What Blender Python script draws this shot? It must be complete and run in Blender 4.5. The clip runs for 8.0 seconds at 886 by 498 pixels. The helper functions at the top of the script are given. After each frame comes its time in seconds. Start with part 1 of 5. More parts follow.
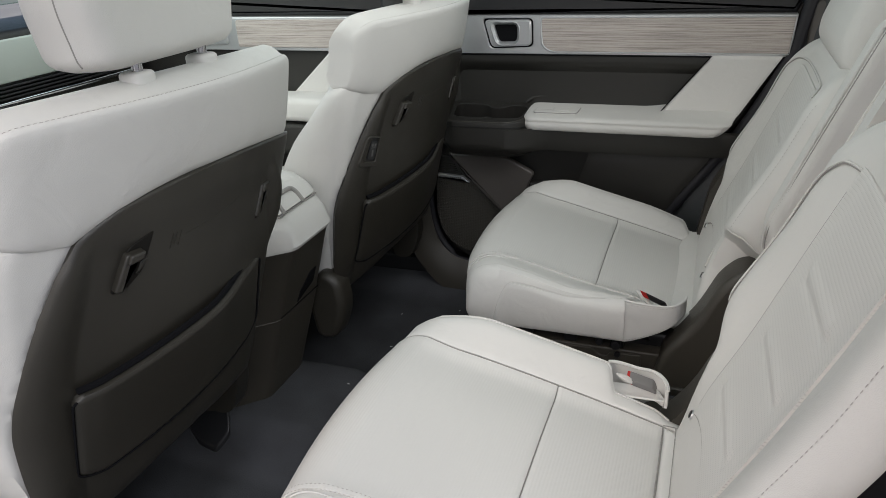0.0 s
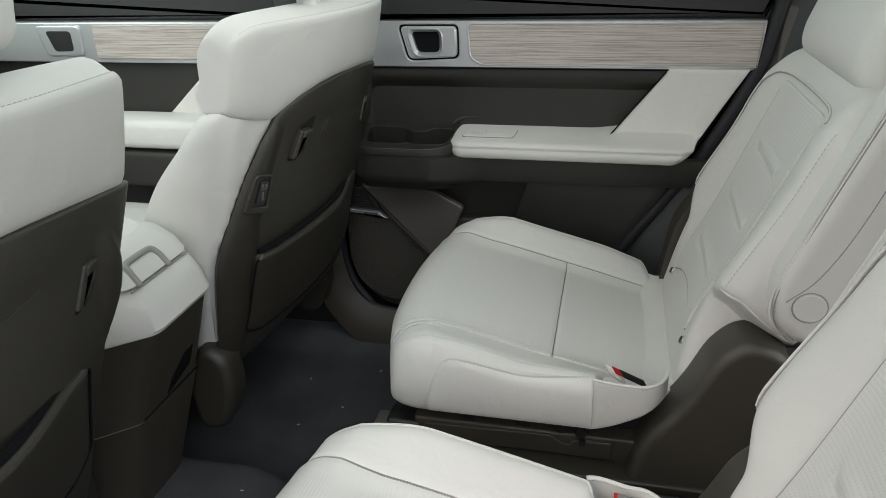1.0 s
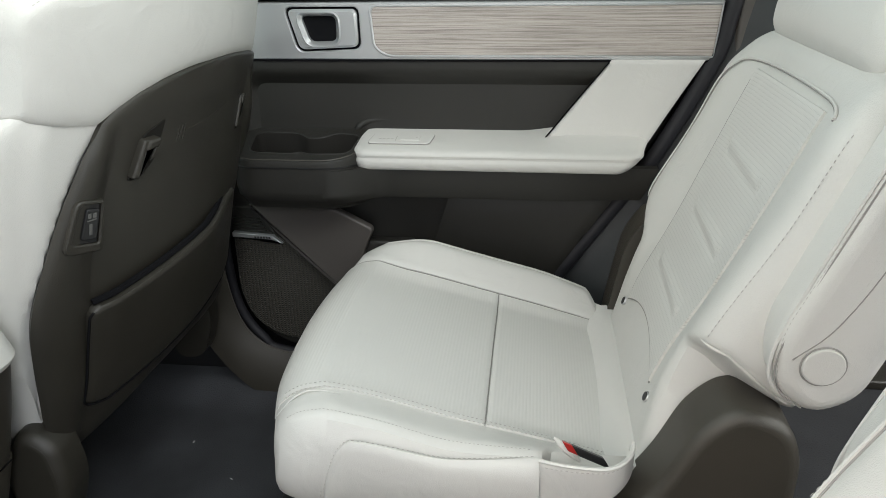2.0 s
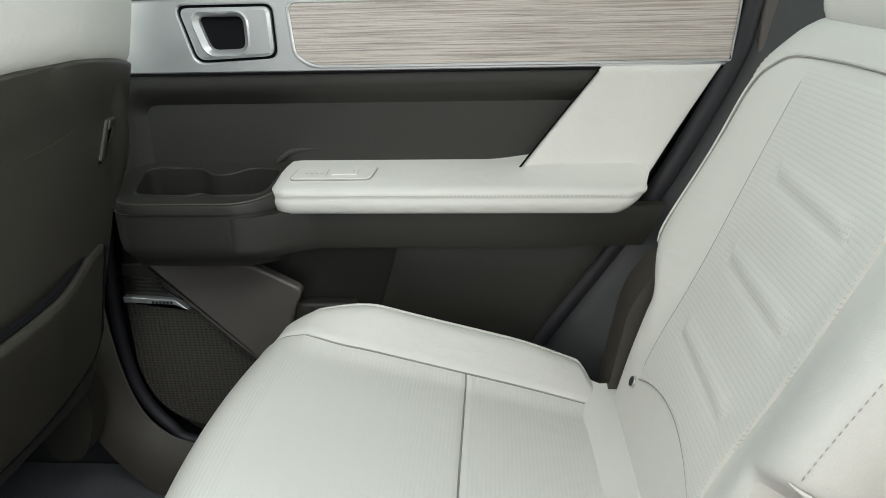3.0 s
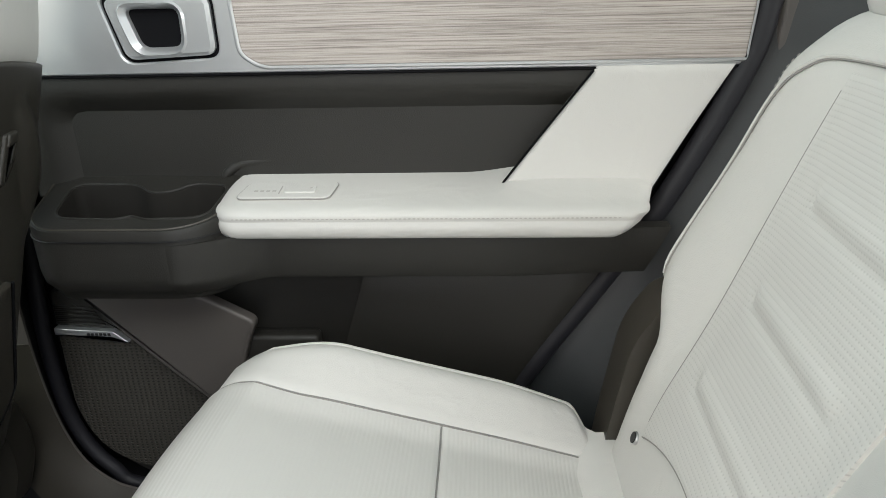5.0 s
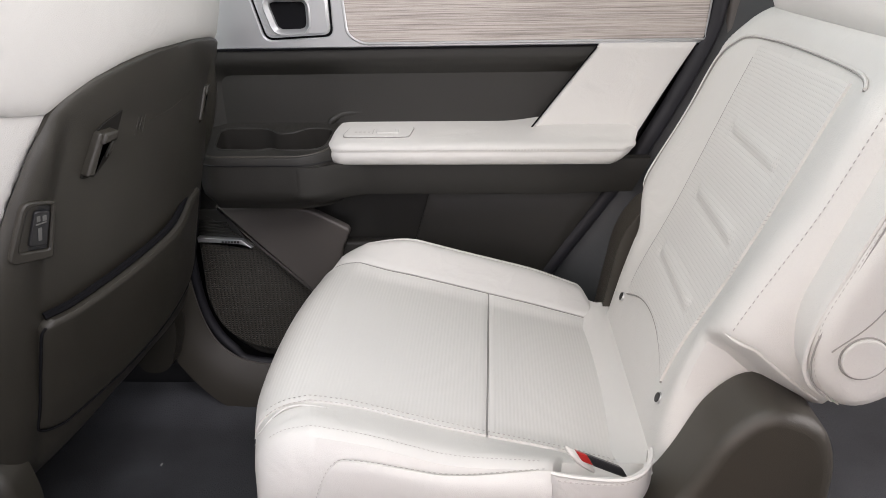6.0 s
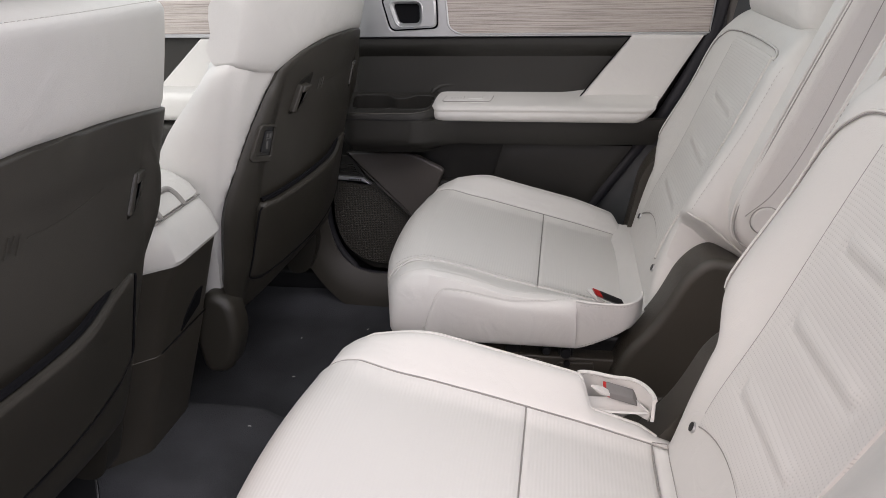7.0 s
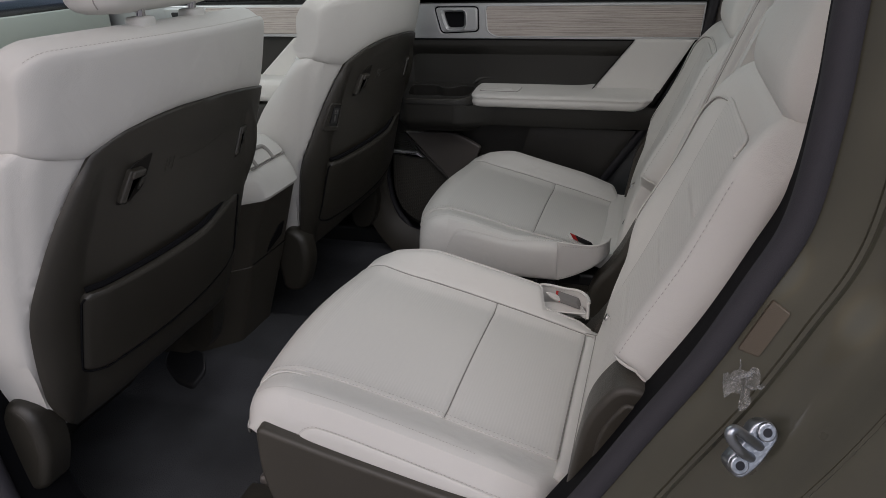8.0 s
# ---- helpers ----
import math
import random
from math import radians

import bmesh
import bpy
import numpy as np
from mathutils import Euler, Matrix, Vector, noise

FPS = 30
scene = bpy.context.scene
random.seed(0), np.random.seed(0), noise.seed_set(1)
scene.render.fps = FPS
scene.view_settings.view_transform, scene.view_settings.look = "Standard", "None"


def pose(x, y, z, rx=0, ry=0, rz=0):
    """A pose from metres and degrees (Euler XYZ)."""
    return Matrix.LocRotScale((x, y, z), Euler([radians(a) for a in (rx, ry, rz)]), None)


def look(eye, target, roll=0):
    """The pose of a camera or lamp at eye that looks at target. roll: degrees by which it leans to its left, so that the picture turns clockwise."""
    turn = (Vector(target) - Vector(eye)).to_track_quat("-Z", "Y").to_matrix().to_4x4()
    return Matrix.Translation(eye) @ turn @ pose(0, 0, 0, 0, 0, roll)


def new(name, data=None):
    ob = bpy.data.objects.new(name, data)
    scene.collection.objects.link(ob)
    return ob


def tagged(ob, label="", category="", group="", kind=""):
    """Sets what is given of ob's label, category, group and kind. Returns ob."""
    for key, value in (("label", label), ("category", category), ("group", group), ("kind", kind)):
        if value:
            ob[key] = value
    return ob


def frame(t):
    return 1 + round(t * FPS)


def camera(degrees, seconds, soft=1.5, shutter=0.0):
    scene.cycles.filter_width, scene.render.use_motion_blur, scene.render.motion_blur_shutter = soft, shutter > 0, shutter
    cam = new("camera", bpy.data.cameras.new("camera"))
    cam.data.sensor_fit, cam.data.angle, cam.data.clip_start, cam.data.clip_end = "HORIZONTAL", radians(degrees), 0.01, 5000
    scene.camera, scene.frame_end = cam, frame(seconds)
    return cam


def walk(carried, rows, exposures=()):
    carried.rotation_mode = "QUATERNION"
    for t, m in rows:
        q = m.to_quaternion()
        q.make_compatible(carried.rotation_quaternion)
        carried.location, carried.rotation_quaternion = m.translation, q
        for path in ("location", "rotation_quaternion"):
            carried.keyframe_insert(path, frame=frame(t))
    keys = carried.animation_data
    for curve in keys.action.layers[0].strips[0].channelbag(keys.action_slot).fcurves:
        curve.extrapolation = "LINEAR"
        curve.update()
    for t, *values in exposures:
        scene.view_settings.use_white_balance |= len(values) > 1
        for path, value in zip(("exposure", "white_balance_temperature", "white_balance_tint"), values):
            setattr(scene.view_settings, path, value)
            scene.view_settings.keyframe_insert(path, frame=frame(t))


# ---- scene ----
cam = camera(63.2, 8.0, 0.85)
PATH = [
    (0, (0.174, -1.257, 0.992), (-0.48, 0.44, 0.161), -3.0),
    (0.5, (0.106, -1.131, 0.969), (-0.442, 0.609, 0.149), -2.4),
    (1, (0.065, -0.958, 0.945), (-0.365, 0.817, 0.129), -1.8),
    (1.5, (0.053, -0.834, 0.916), (-0.268, 0.96, 0.092), -1.2),
    (3, (0.035, -0.424, 0.804), (-0.108, 1.432, 0.072), -1.5),
    (3.5, (0.067, -0.314, 0.781), (-0.069, 1.558, 0.09), -1.5),
    (4, (0.071, -0.228, 0.766), (-0.068, 1.648, 0.088), -1.4),
    (5.5, (0.021, -0.42, 0.826), (-0.083, 1.408, 0.021), -1.6),
    (6, (0.003, -0.641, 0.84), (-0.129, 1.188, 0.041), -1.4),
    (6.5, (0.023, -0.866, 0.869), (-0.188, 0.956, 0.072), -1.6),
    (7, (0.03, -1.107, 0.881), (-0.281, 0.703, 0.088), -1.6),
    (7.5, (0.121, -1.31, 0.92), (-0.324, 0.468, 0.12), -1.9),
    (8, (0.253, -1.465, 0.938), (-0.297, 0.287, 0.144), -1.9),
]
walk(cam, [(t, look(eye, target, roll)) for t, eye, target, roll in PATH],
     exposures=[(0, 0.45, 6220, 10), (0.5, 0.40, 6180, 10), (1.0, 0.58, 6200, 7), (1.5, 0.88, 6200, 7), (3.0, 1.28, 6200, 5), (3.5, 1.33, 6200, 5), (4.0, 1.30, 6200, 5),
                (5.5, 1.37, 6260, 13), (6.0, 1.38, 6360, 18), (6.5, 1.27, 6360, 18), (7.0, 0.79, 6360, 19), (7.5, 0.67, 6380, 18), (8, -0.20, 6260, 15)])

# ---------------------------------------------------------------- light
world = bpy.data.worlds.new("world")
scene.world = world
world.use_nodes = True
wn = world.node_tree.nodes
sky = wn.new("ShaderNodeTexSky")
sky.sky_type, sky.sun_disc = "NISHITA", False
sky.sun_elevation, sky.sun_rotation = radians(39), radians(208)
sky.air_density, sky.dust_density, sky.ozone_density = 0.7, 3.0, 0.5
wn["Background"].inputs["Strength"].default_value = 0.098
world.node_tree.links.new(sky.outputs[0], wn["Background"].inputs["Color"])
sun = new("sun", bpy.data.lights.new("sun", "SUN"))
sun.data.energy, sun.data.angle, sun.data.color = 1.45, radians(42), (1.0, 0.97, 0.935)
sun.matrix_world = look((2.5, -4.6, 4.5), (0, 0, 0.3))


def window_light(name, eye, target, wide, high, power, color=(1, 1, 1)):
    """Area lamp added at a pane of the car, in place of daylight."""
    ob = new(name, bpy.data.lights.new(name, "AREA"))
    ob.data.shape, ob.data.size, ob.data.size_y, ob.data.energy, ob.data.color = "RECTANGLE", wide, high, power, color
    ob.matrix_world = look(eye, target)
    return ob


# Fill lamp under a roof pane that is added, not known.
window_light("roof_fill", (-0.30, -0.17, 1.19), (-0.30, -0.1699, 0.0), 1.15, 0.80, 2.6, (0.95, 1.0, 0.93))
window_light("rear_door_daylight", (-0.05, 0.535, 0.98), (-0.05, -0.6, 0.55), 0.75, 0.26, 0.15, (0.92, 1.0, 0.96))
window_light("front_door_daylight", (-0.95, 0.535, 0.98), (-0.95, -0.6, 0.6), 0.60, 0.26, 0.6, (0.92, 1.0, 0.96))
# Warm fill added for the front seat backs; the tailgate is unseen.
window_light("tailgate_fill", (1.70, -0.17, 1.0), (0.2, -0.17, 0.6), 1.1, 0.36, 8.2, (1.0, 0.955, 0.88))
window_light("windscreen_daylight", (-1.35, -0.17, 1.02), (-0.5, -0.17, 0.6), 1.1, 0.40, 2.1, (0.92, 1.0, 0.97))


# ---------------------------------------------------------------- materials
def material(name, color, rough=0.5, metal=0.0, grain=0.0, grain_scale=900.0, mottle=0.0, mottle_scale=9.0, coat=0.0, spec=0.5, dents=0.0):
    """Principled surface with a fine relief (grain) and a broad variation of tone and gloss (mottle)."""
    m = bpy.data.materials.new(name)
    m.use_nodes = True
    nt = m.node_tree
    p = nt.nodes["Principled BSDF"]
    p.inputs["Base Color"].default_value = (*color, 1)
    p.inputs["Roughness"].default_value, p.inputs["Metallic"].default_value = rough, metal
    p.inputs["Coat Weight"].default_value = coat
    p.inputs["Specular IOR Level"].default_value = spec
    tc = nt.nodes.new("ShaderNodeTexCoord")
    if mottle:
        n = nt.nodes.new("ShaderNodeTexNoise")
        n.inputs["Scale"].default_value, n.inputs["Detail"].default_value = mottle_scale, 6
        nt.links.new(tc.outputs["Object"], n.inputs["Vector"])
        r = nt.nodes.new("ShaderNodeMapRange")
        r.inputs["To Min"].default_value, r.inputs["To Max"].default_value = 1 - mottle, 1 + mottle
        nt.links.new(n.outputs["Fac"], r.inputs["Value"])
        x = nt.nodes.new("ShaderNodeVectorMath")
        x.operation = "SCALE"
        x.inputs[0].default_value = color
        nt.links.new(r.outputs[0], x.inputs["Scale"])
        nt.links.new(x.outputs[0], p.inputs["Base Color"])
        q = nt.nodes.new("ShaderNodeMapRange")
        q.inputs["To Min"].default_value, q.inputs["To Max"].default_value = max(rough - 0.08, 0.02), min(rough + 0.08, 1)
        nt.links.new(n.outputs["Fac"], q.inputs["Value"])
        nt.links.new(q.outputs[0], p.inputs["Roughness"])
    if grain:
        v = nt.nodes.new("ShaderNodeTexVoronoi")
        v.inputs["Scale"].default_value = grain_scale
        nt.links.new(tc.outputs["Object"], v.inputs["Vector"])
        b = nt.nodes.new("ShaderNodeBump")
        b.inputs["Strength"].default_value, b.inputs["Distance"].default_value = grain, 0.0006
        nt.links.new(v.outputs["Distance"], b.inputs["Height"])
        if dents:
            w = nt.nodes.new("ShaderNodeTexNoise")
            w.inputs["Scale"].default_value, w.inputs["Detail"].default_value, w.inputs["Distortion"].default_value = 16, 3, 0.6
            nt.links.new(tc.outputs["Object"], w.inputs["Vector"])
            bw = nt.nodes.new("ShaderNodeBump")
            bw.inputs["Strength"].default_value, bw.inputs["Distance"].default_value = dents, 0.02
            nt.links.new(w.outputs["Fac"], bw.inputs["Height"])
            nt.links.new(bw.outputs[0], b.inputs["Normal"])
        nt.links.new(b.outputs[0], p.inputs["Normal"])
    return m


def perforated(name, color, along, across, pitch, pricks, relief):
    """Leather pricked with rows of small holes and ribs; along and across are the object axes of a row and of the step between rows."""
    m = material(name, color, 0.58, spec=0.3, mottle=0.03, mottle_scale=7)
    nt = m.node_tree
    p = nt.nodes["Principled BSDF"]
    tc = nt.nodes["Texture Coordinate"]
    s = nt.nodes.new("ShaderNodeSeparateXYZ")
    nt.links.new(tc.outputs["Object"], s.inputs[0])

    def math_node(op, a, b=None):
        n = nt.nodes.new("ShaderNodeMath")
        n.operation = op
        for k, val in enumerate((a, b)):
            if val is None:
                continue
            if isinstance(val, (int, float)):
                n.inputs[k].default_value = val
            else:
                nt.links.new(val, n.inputs[k])
        return n.outputs[0]

    u = math_node("SINE", math_node("MULTIPLY", s.outputs[across], math.tau / pitch))
    w = math_node("SINE", math_node("MULTIPLY", s.outputs[along], math.tau / (pitch * 0.8)))
    hole = math_node("MULTIPLY", math_node("MAXIMUM", u, 0.0), math_node("MAXIMUM", w, 0.0))
    hole = math_node("POWER", hole, 2.0)
    rib = math_node("ADD", math_node("MULTIPLY", math_node("POWER", math_node("ABSOLUTE", u), 1.6), math_node("MULTIPLY", math_node("SIGN", u), -0.45)), math_node("MULTIPLY", hole, -1.2 * pricks))
    b = nt.nodes.new("ShaderNodeBump")
    b.inputs["Strength"].default_value, b.inputs["Distance"].default_value = relief, 0.0006
    nt.links.new(rib, b.inputs["Height"])
    nt.links.new(b.outputs[0], p.inputs["Normal"])
    mix = nt.nodes.new("ShaderNodeMix")
    mix.data_type = "RGBA"
    mix.inputs["B"].default_value = (color[0] * 0.32, color[1] * 0.32, color[2] * 0.32, 1)
    nt.links.new(math_node("MULTIPLY", hole, pricks), mix.inputs["Factor"])
    old = p.inputs["Base Color"].links[0].from_socket
    nt.links.new(old, mix.inputs["A"])
    nt.links.new(mix.outputs["Result"], p.inputs["Base Color"])
    return m


def streaked(name, dark, light):
    """Open-pored light wood with fine dark streaks along x."""
    m = material(name, light, 0.5)
    nt = m.node_tree
    p = nt.nodes["Principled BSDF"]
    tc = nt.nodes["Texture Coordinate"]
    mp = nt.nodes.new("ShaderNodeMapping")
    mp.inputs["Scale"].default_value = (6, 40, 620)
    nt.links.new(tc.outputs["Object"], mp.inputs["Vector"])
    n = nt.nodes.new("ShaderNodeTexNoise")
    n.inputs["Scale"].default_value, n.inputs["Detail"].default_value, n.inputs["Roughness"].default_value = 1.0, 6, 0.78
    nt.links.new(mp.outputs[0], n.inputs["Vector"])
    r = nt.nodes.new("ShaderNodeValToRGB")
    r.color_ramp.elements[0].position, r.color_ramp.elements[0].color = 0.36, (*dark, 1)
    r.color_ramp.elements[1].position, r.color_ramp.elements[1].color = 0.56, (*light, 1)
    nt.links.new(n.outputs["Fac"], r.inputs["Fac"])
    nt.links.new(r.outputs["Color"], p.inputs["Base Color"])
    b = nt.nodes.new("ShaderNodeBump")
    b.inputs["Strength"].default_value, b.inputs["Distance"].default_value = 0.5, 0.0008
    nt.links.new(n.outputs["Fac"], b.inputs["Height"])
    nt.links.new(b.outputs[0], p.inputs["Normal"])
    return m


def glass_film(name):
    """Thin crumpled clear film: mostly see-through, with bright gloss."""
    m = bpy.data.materials.new(name)
    m.use_nodes = True
    nt = m.node_tree
    p = nt.nodes["Principled BSDF"]
    p.inputs["Base Color"].default_value = (0.5, 0.5, 0.49, 1)
    p.inputs["Roughness"].default_value = 0.12
    t = nt.nodes.new("ShaderNodeBsdfTransparent")
    mx = nt.nodes.new("ShaderNodeMixShader")
    mx.inputs["Fac"].default_value = 0.28
    nt.links.new(t.outputs[0], mx.inputs[1])
    nt.links.new(p.outputs[0], mx.inputs[2])
    nt.links.new(mx.outputs[0], nt.nodes["Material Output"].inputs["Surface"])
    return m


CREAM = (0.56, 0.55, 0.525)
leather = material("cream leather", CREAM, 0.55, spec=0.35, grain=0.28, grain_scale=1000, mottle=0.035, mottle_scale=6, dents=0.16)
leather_perf_seat = perforated("ribbed leather cushion", CREAM, "Y", "X", 0.0045, 0.03, 0.28)
leather_perf_back = perforated("perforated leather back", CREAM, "Y", "Z", 0.0046, 0.40, 0.24)
thread = material("grey thread", (0.40, 0.385, 0.36), 0.8)
# Darkened cream: shade of seams, gaps and creases is put into this colour.
seam_dark = material("seam and crease shade", (0.27, 0.26, 0.245), 0.9)
plastic = material("dark brown plastic", (0.027, 0.0245, 0.0195), 0.37, spec=0.5, grain=0.35, grain_scale=1500, mottle=0.10, mottle_scale=14)
# The brown plastic about 1.5 times lighter, standing in for daylight on it.
plastic_lit = material("brown plastic, lightened copy", (0.042, 0.0375, 0.030), 0.40, spec=0.5, grain=0.35, grain_scale=1500, mottle=0.10, mottle_scale=14)
door_plastic = material("dark brown door plastic", (0.0195, 0.0185, 0.016), 0.44, spec=0.45, grain=0.35, grain_scale=1500, mottle=0.12, mottle_scale=14)
plastic_grey = material("dark grey plastic", (0.088, 0.079, 0.072), 0.36, spec=0.5, grain=0.3, grain_scale=1500, mottle=0.08, mottle_scale=14)
plastic_black = material("black plastic", (0.012, 0.012, 0.013), 0.4, grain=0.2, mottle=0.1)
rubber = material("black rubber", (0.008, 0.0078, 0.011), 0.6, grain=0.15, mottle=0.15, mottle_scale=20)
rubber_grey = material("grey flocked rubber", (0.024, 0.0225, 0.028), 0.75, grain=0.3, mottle=0.12, mottle_scale=30)
silver = material("satin silver paint", (0.60, 0.61, 0.62), 0.33, metal=0.75, mottle=0.03)
chrome = material("chrome", (0.55, 0.55, 0.57), 0.10, metal=1.0, mottle=0.05, mottle_scale=30)
zinc = material("zinc plated steel", (0.42, 0.44, 0.47), 0.34, metal=1.0, grain=0.3, grain_scale=300, mottle=0.15, mottle_scale=40)
steel = material("dark steel", (0.045, 0.045, 0.05), 0.35, metal=0.8, mottle=0.2, mottle_scale=30)
carpet = material("charcoal carpet", (0.036, 0.037, 0.041), 0.95, grain=1.0, grain_scale=420, mottle=0.95, mottle_scale=7)
headliner = material("grey headliner cloth", (0.50, 0.49, 0.47), 0.9, grain=0.4, grain_scale=900, mottle=0.05)
paint = material("dark olive car paint", (0.066, 0.062, 0.043), 0.30, metal=0.3, mottle=0.16, mottle_scale=18, coat=1.0)
red = material("red button plastic", (0.36, 0.016, 0.014), 0.35, mottle=0.05)
clear_grey = material("grey webbing", (0.16, 0.155, 0.15), 0.6, grain=0.6, grain_scale=600)
print_light = material("pale print", (0.10, 0.099, 0.094), 0.6)
# Darker and duller than the trim: shade of hollows put into the colour.
hollow_shade = material("matte hollow shade", (0.012, 0.011, 0.0095), 0.8, spec=0.15, grain=0.2, mottle=0.1)
# Near-black for joints, and for shade painted into gaps and hollows.
void_black = material("near-black for joints and shade", (0.005, 0.005, 0.006), 0.85, spec=0.1, mottle=0.1)
latch_metal = material("satin metal", (0.52, 0.52, 0.53), 0.28, metal=0.9, mottle=0.08, mottle_scale=30)
decor = material("pale grey-green trim", (0.46, 0.50, 0.45), 0.45, grain=0.2, mottle=0.06)
speck_mat = material("pale litter", (0.5, 0.49, 0.46), 0.8, mottle=0.1)
quarter_mat = material("blue-grey quarter plastic", (0.026, 0.029, 0.031), 0.42, spec=0.5, grain=0.3, grain_scale=1500, mottle=0.1)
drop_mat = material("dried drops", (0.45, 0.45, 0.43), 0.35, mottle=0.1)
patch_mat = material("brown patch surface", (0.085, 0.068, 0.048), 0.45, grain=0.2, mottle=0.1)
film_mat = glass_film("greyish clear film")
wood = streaked("streaked pale wood", (0.165, 0.140, 0.125), (0.47, 0.425, 0.39))
ground_mat = material("concrete ground", (0.34, 0.33, 0.31), 0.9, grain=0.6, grain_scale=60, mottle=0.2, mottle_scale=1.5)


def glass_material(name, tint):
    m = bpy.data.materials.new(name)
    m.use_nodes = True
    nt = m.node_tree
    nt.nodes.remove(nt.nodes["Principled BSDF"])
    t = nt.nodes.new("ShaderNodeBsdfTransparent")
    t.inputs["Color"].default_value = (*tint, 1)
    g = nt.nodes.new("ShaderNodeBsdfGlossy")
    g.inputs["Roughness"].default_value = 0.02
    mx = nt.nodes.new("ShaderNodeMixShader")
    f = nt.nodes.new("ShaderNodeFresnel")
    f.inputs["IOR"].default_value = 1.3
    nt.links.new(f.outputs[0], mx.inputs["Fac"])
    nt.links.new(t.outputs[0], mx.inputs[1])
    nt.links.new(g.outputs[0], mx.inputs[2])
    nt.links.new(mx.outputs[0], nt.nodes["Material Output"].inputs["Surface"])
    return m


glass = glass_material("green tinted glass", (0.66, 0.78, 0.72))
# Dark tint holds back blue sky at the added roof pane.
glass_smoked = glass_material("dark glass of the added roof pane", (0.16, 0.15, 0.13))


def grille_material():
    """Dark plastic with rows of round holes in the x-z plane."""
    m = material("speaker grille", (0.05, 0.046, 0.038), 0.5)
    nt = m.node_tree
    p = nt.nodes["Principled BSDF"]
    tc = nt.nodes["Texture Coordinate"]
    mp = nt.nodes.new("ShaderNodeMapping")
    mp.inputs["Scale"].default_value = (140, 0, 215)
    nt.links.new(tc.outputs["Object"], mp.inputs["Vector"])
    v = nt.nodes.new("ShaderNodeTexVoronoi")
    v.inputs["Scale"].default_value, v.inputs["Randomness"].default_value = 1.0, 0.0
    nt.links.new(mp.outputs[0], v.inputs["Vector"])
    r = nt.nodes.new("ShaderNodeMapRange")
    r.inputs["From Min"].default_value, r.inputs["From Max"].default_value = 0.22, 0.34
    nt.links.new(v.outputs["Distance"], r.inputs["Value"])
    b = nt.nodes.new("ShaderNodeBump")
    b.inputs["Strength"].default_value, b.inputs["Distance"].default_value = 0.9, 0.002
    nt.links.new(r.outputs[0], b.inputs["Height"])
    nt.links.new(b.outputs[0], p.inputs["Normal"])
    c = nt.nodes.new("ShaderNodeMix")
    c.data_type = "RGBA"
    c.inputs["A"].default_value, c.inputs["B"].default_value = (0.011, 0.0105, 0.009, 1), (0.045, 0.041, 0.034, 1)
    nt.links.new(r.outputs[0], c.inputs["Factor"])
    nt.links.new(c.outputs["Result"], p.inputs["Base Color"])
    return m


grille_mat = grille_material()


# ---------------------------------------------------------------- mesh kit
def smooth01(x):
    x = min(max(x, 0.0), 1.0)
    return x * x * (3 - 2 * x)


def part(name, data, mat, parent=None, label="", flat=False, kind=""):
    """Links a bmesh, or (verts, faces), as one mesh object under a thing or a part."""
    me = bpy.data.meshes.new(name)
    if isinstance(data, tuple):
        bm = bmesh.new()
        vs = [bm.verts.new(v) for v in data[0]]
        for f in data[1]:
            try:
                bm.faces.new([vs[i] for i in f])
            except ValueError:
                pass
    else:
        bm = data
    bmesh.ops.remove_doubles(bm, verts=bm.verts, dist=1e-6)
    bmesh.ops.recalc_face_normals(bm, faces=bm.faces)
    bm.to_mesh(me)
    bm.free()
    me.materials.append(mat)
    if not flat:
        me.shade_smooth()
        me.set_sharp_from_angle(angle=radians(38))
        for q in me.polygons:
            if q.loop_total > 4:
                q.use_smooth = False
    ob = new(name, me)
    if parent is not None:
        ob.parent = parent
    return tagged(ob, label, kind=kind)


def thing(name, label, category, group="", kind="", at=(0, 0, 0)):
    """An empty at the base of a thing, which carries its parts."""
    ob = new(name)
    ob.empty_display_size = 0.05
    return tagged(ob, label, category, group, kind)


def loft(loops, cap=True):
    """Verts and faces of a skin over closed loops of equal length."""
    n = len(loops[0])
    verts = [p for lp in loops for p in lp]
    faces = [(i * n + j, i * n + (j + 1) % n, (i + 1) * n + (j + 1) % n, (i + 1) * n + j) for i in range(len(loops) - 1) for j in range(n)]
    if cap:
        faces += [tuple(reversed(range(n))), tuple((len(loops) - 1) * n + j for j in range(n))]
    return verts, faces


def join(*pieces):
    verts, faces = [], []
    for v, f in pieces:
        k = len(verts)
        verts += list(v)
        faces += [tuple(i + k for i in q) for q in f]
    return verts, faces


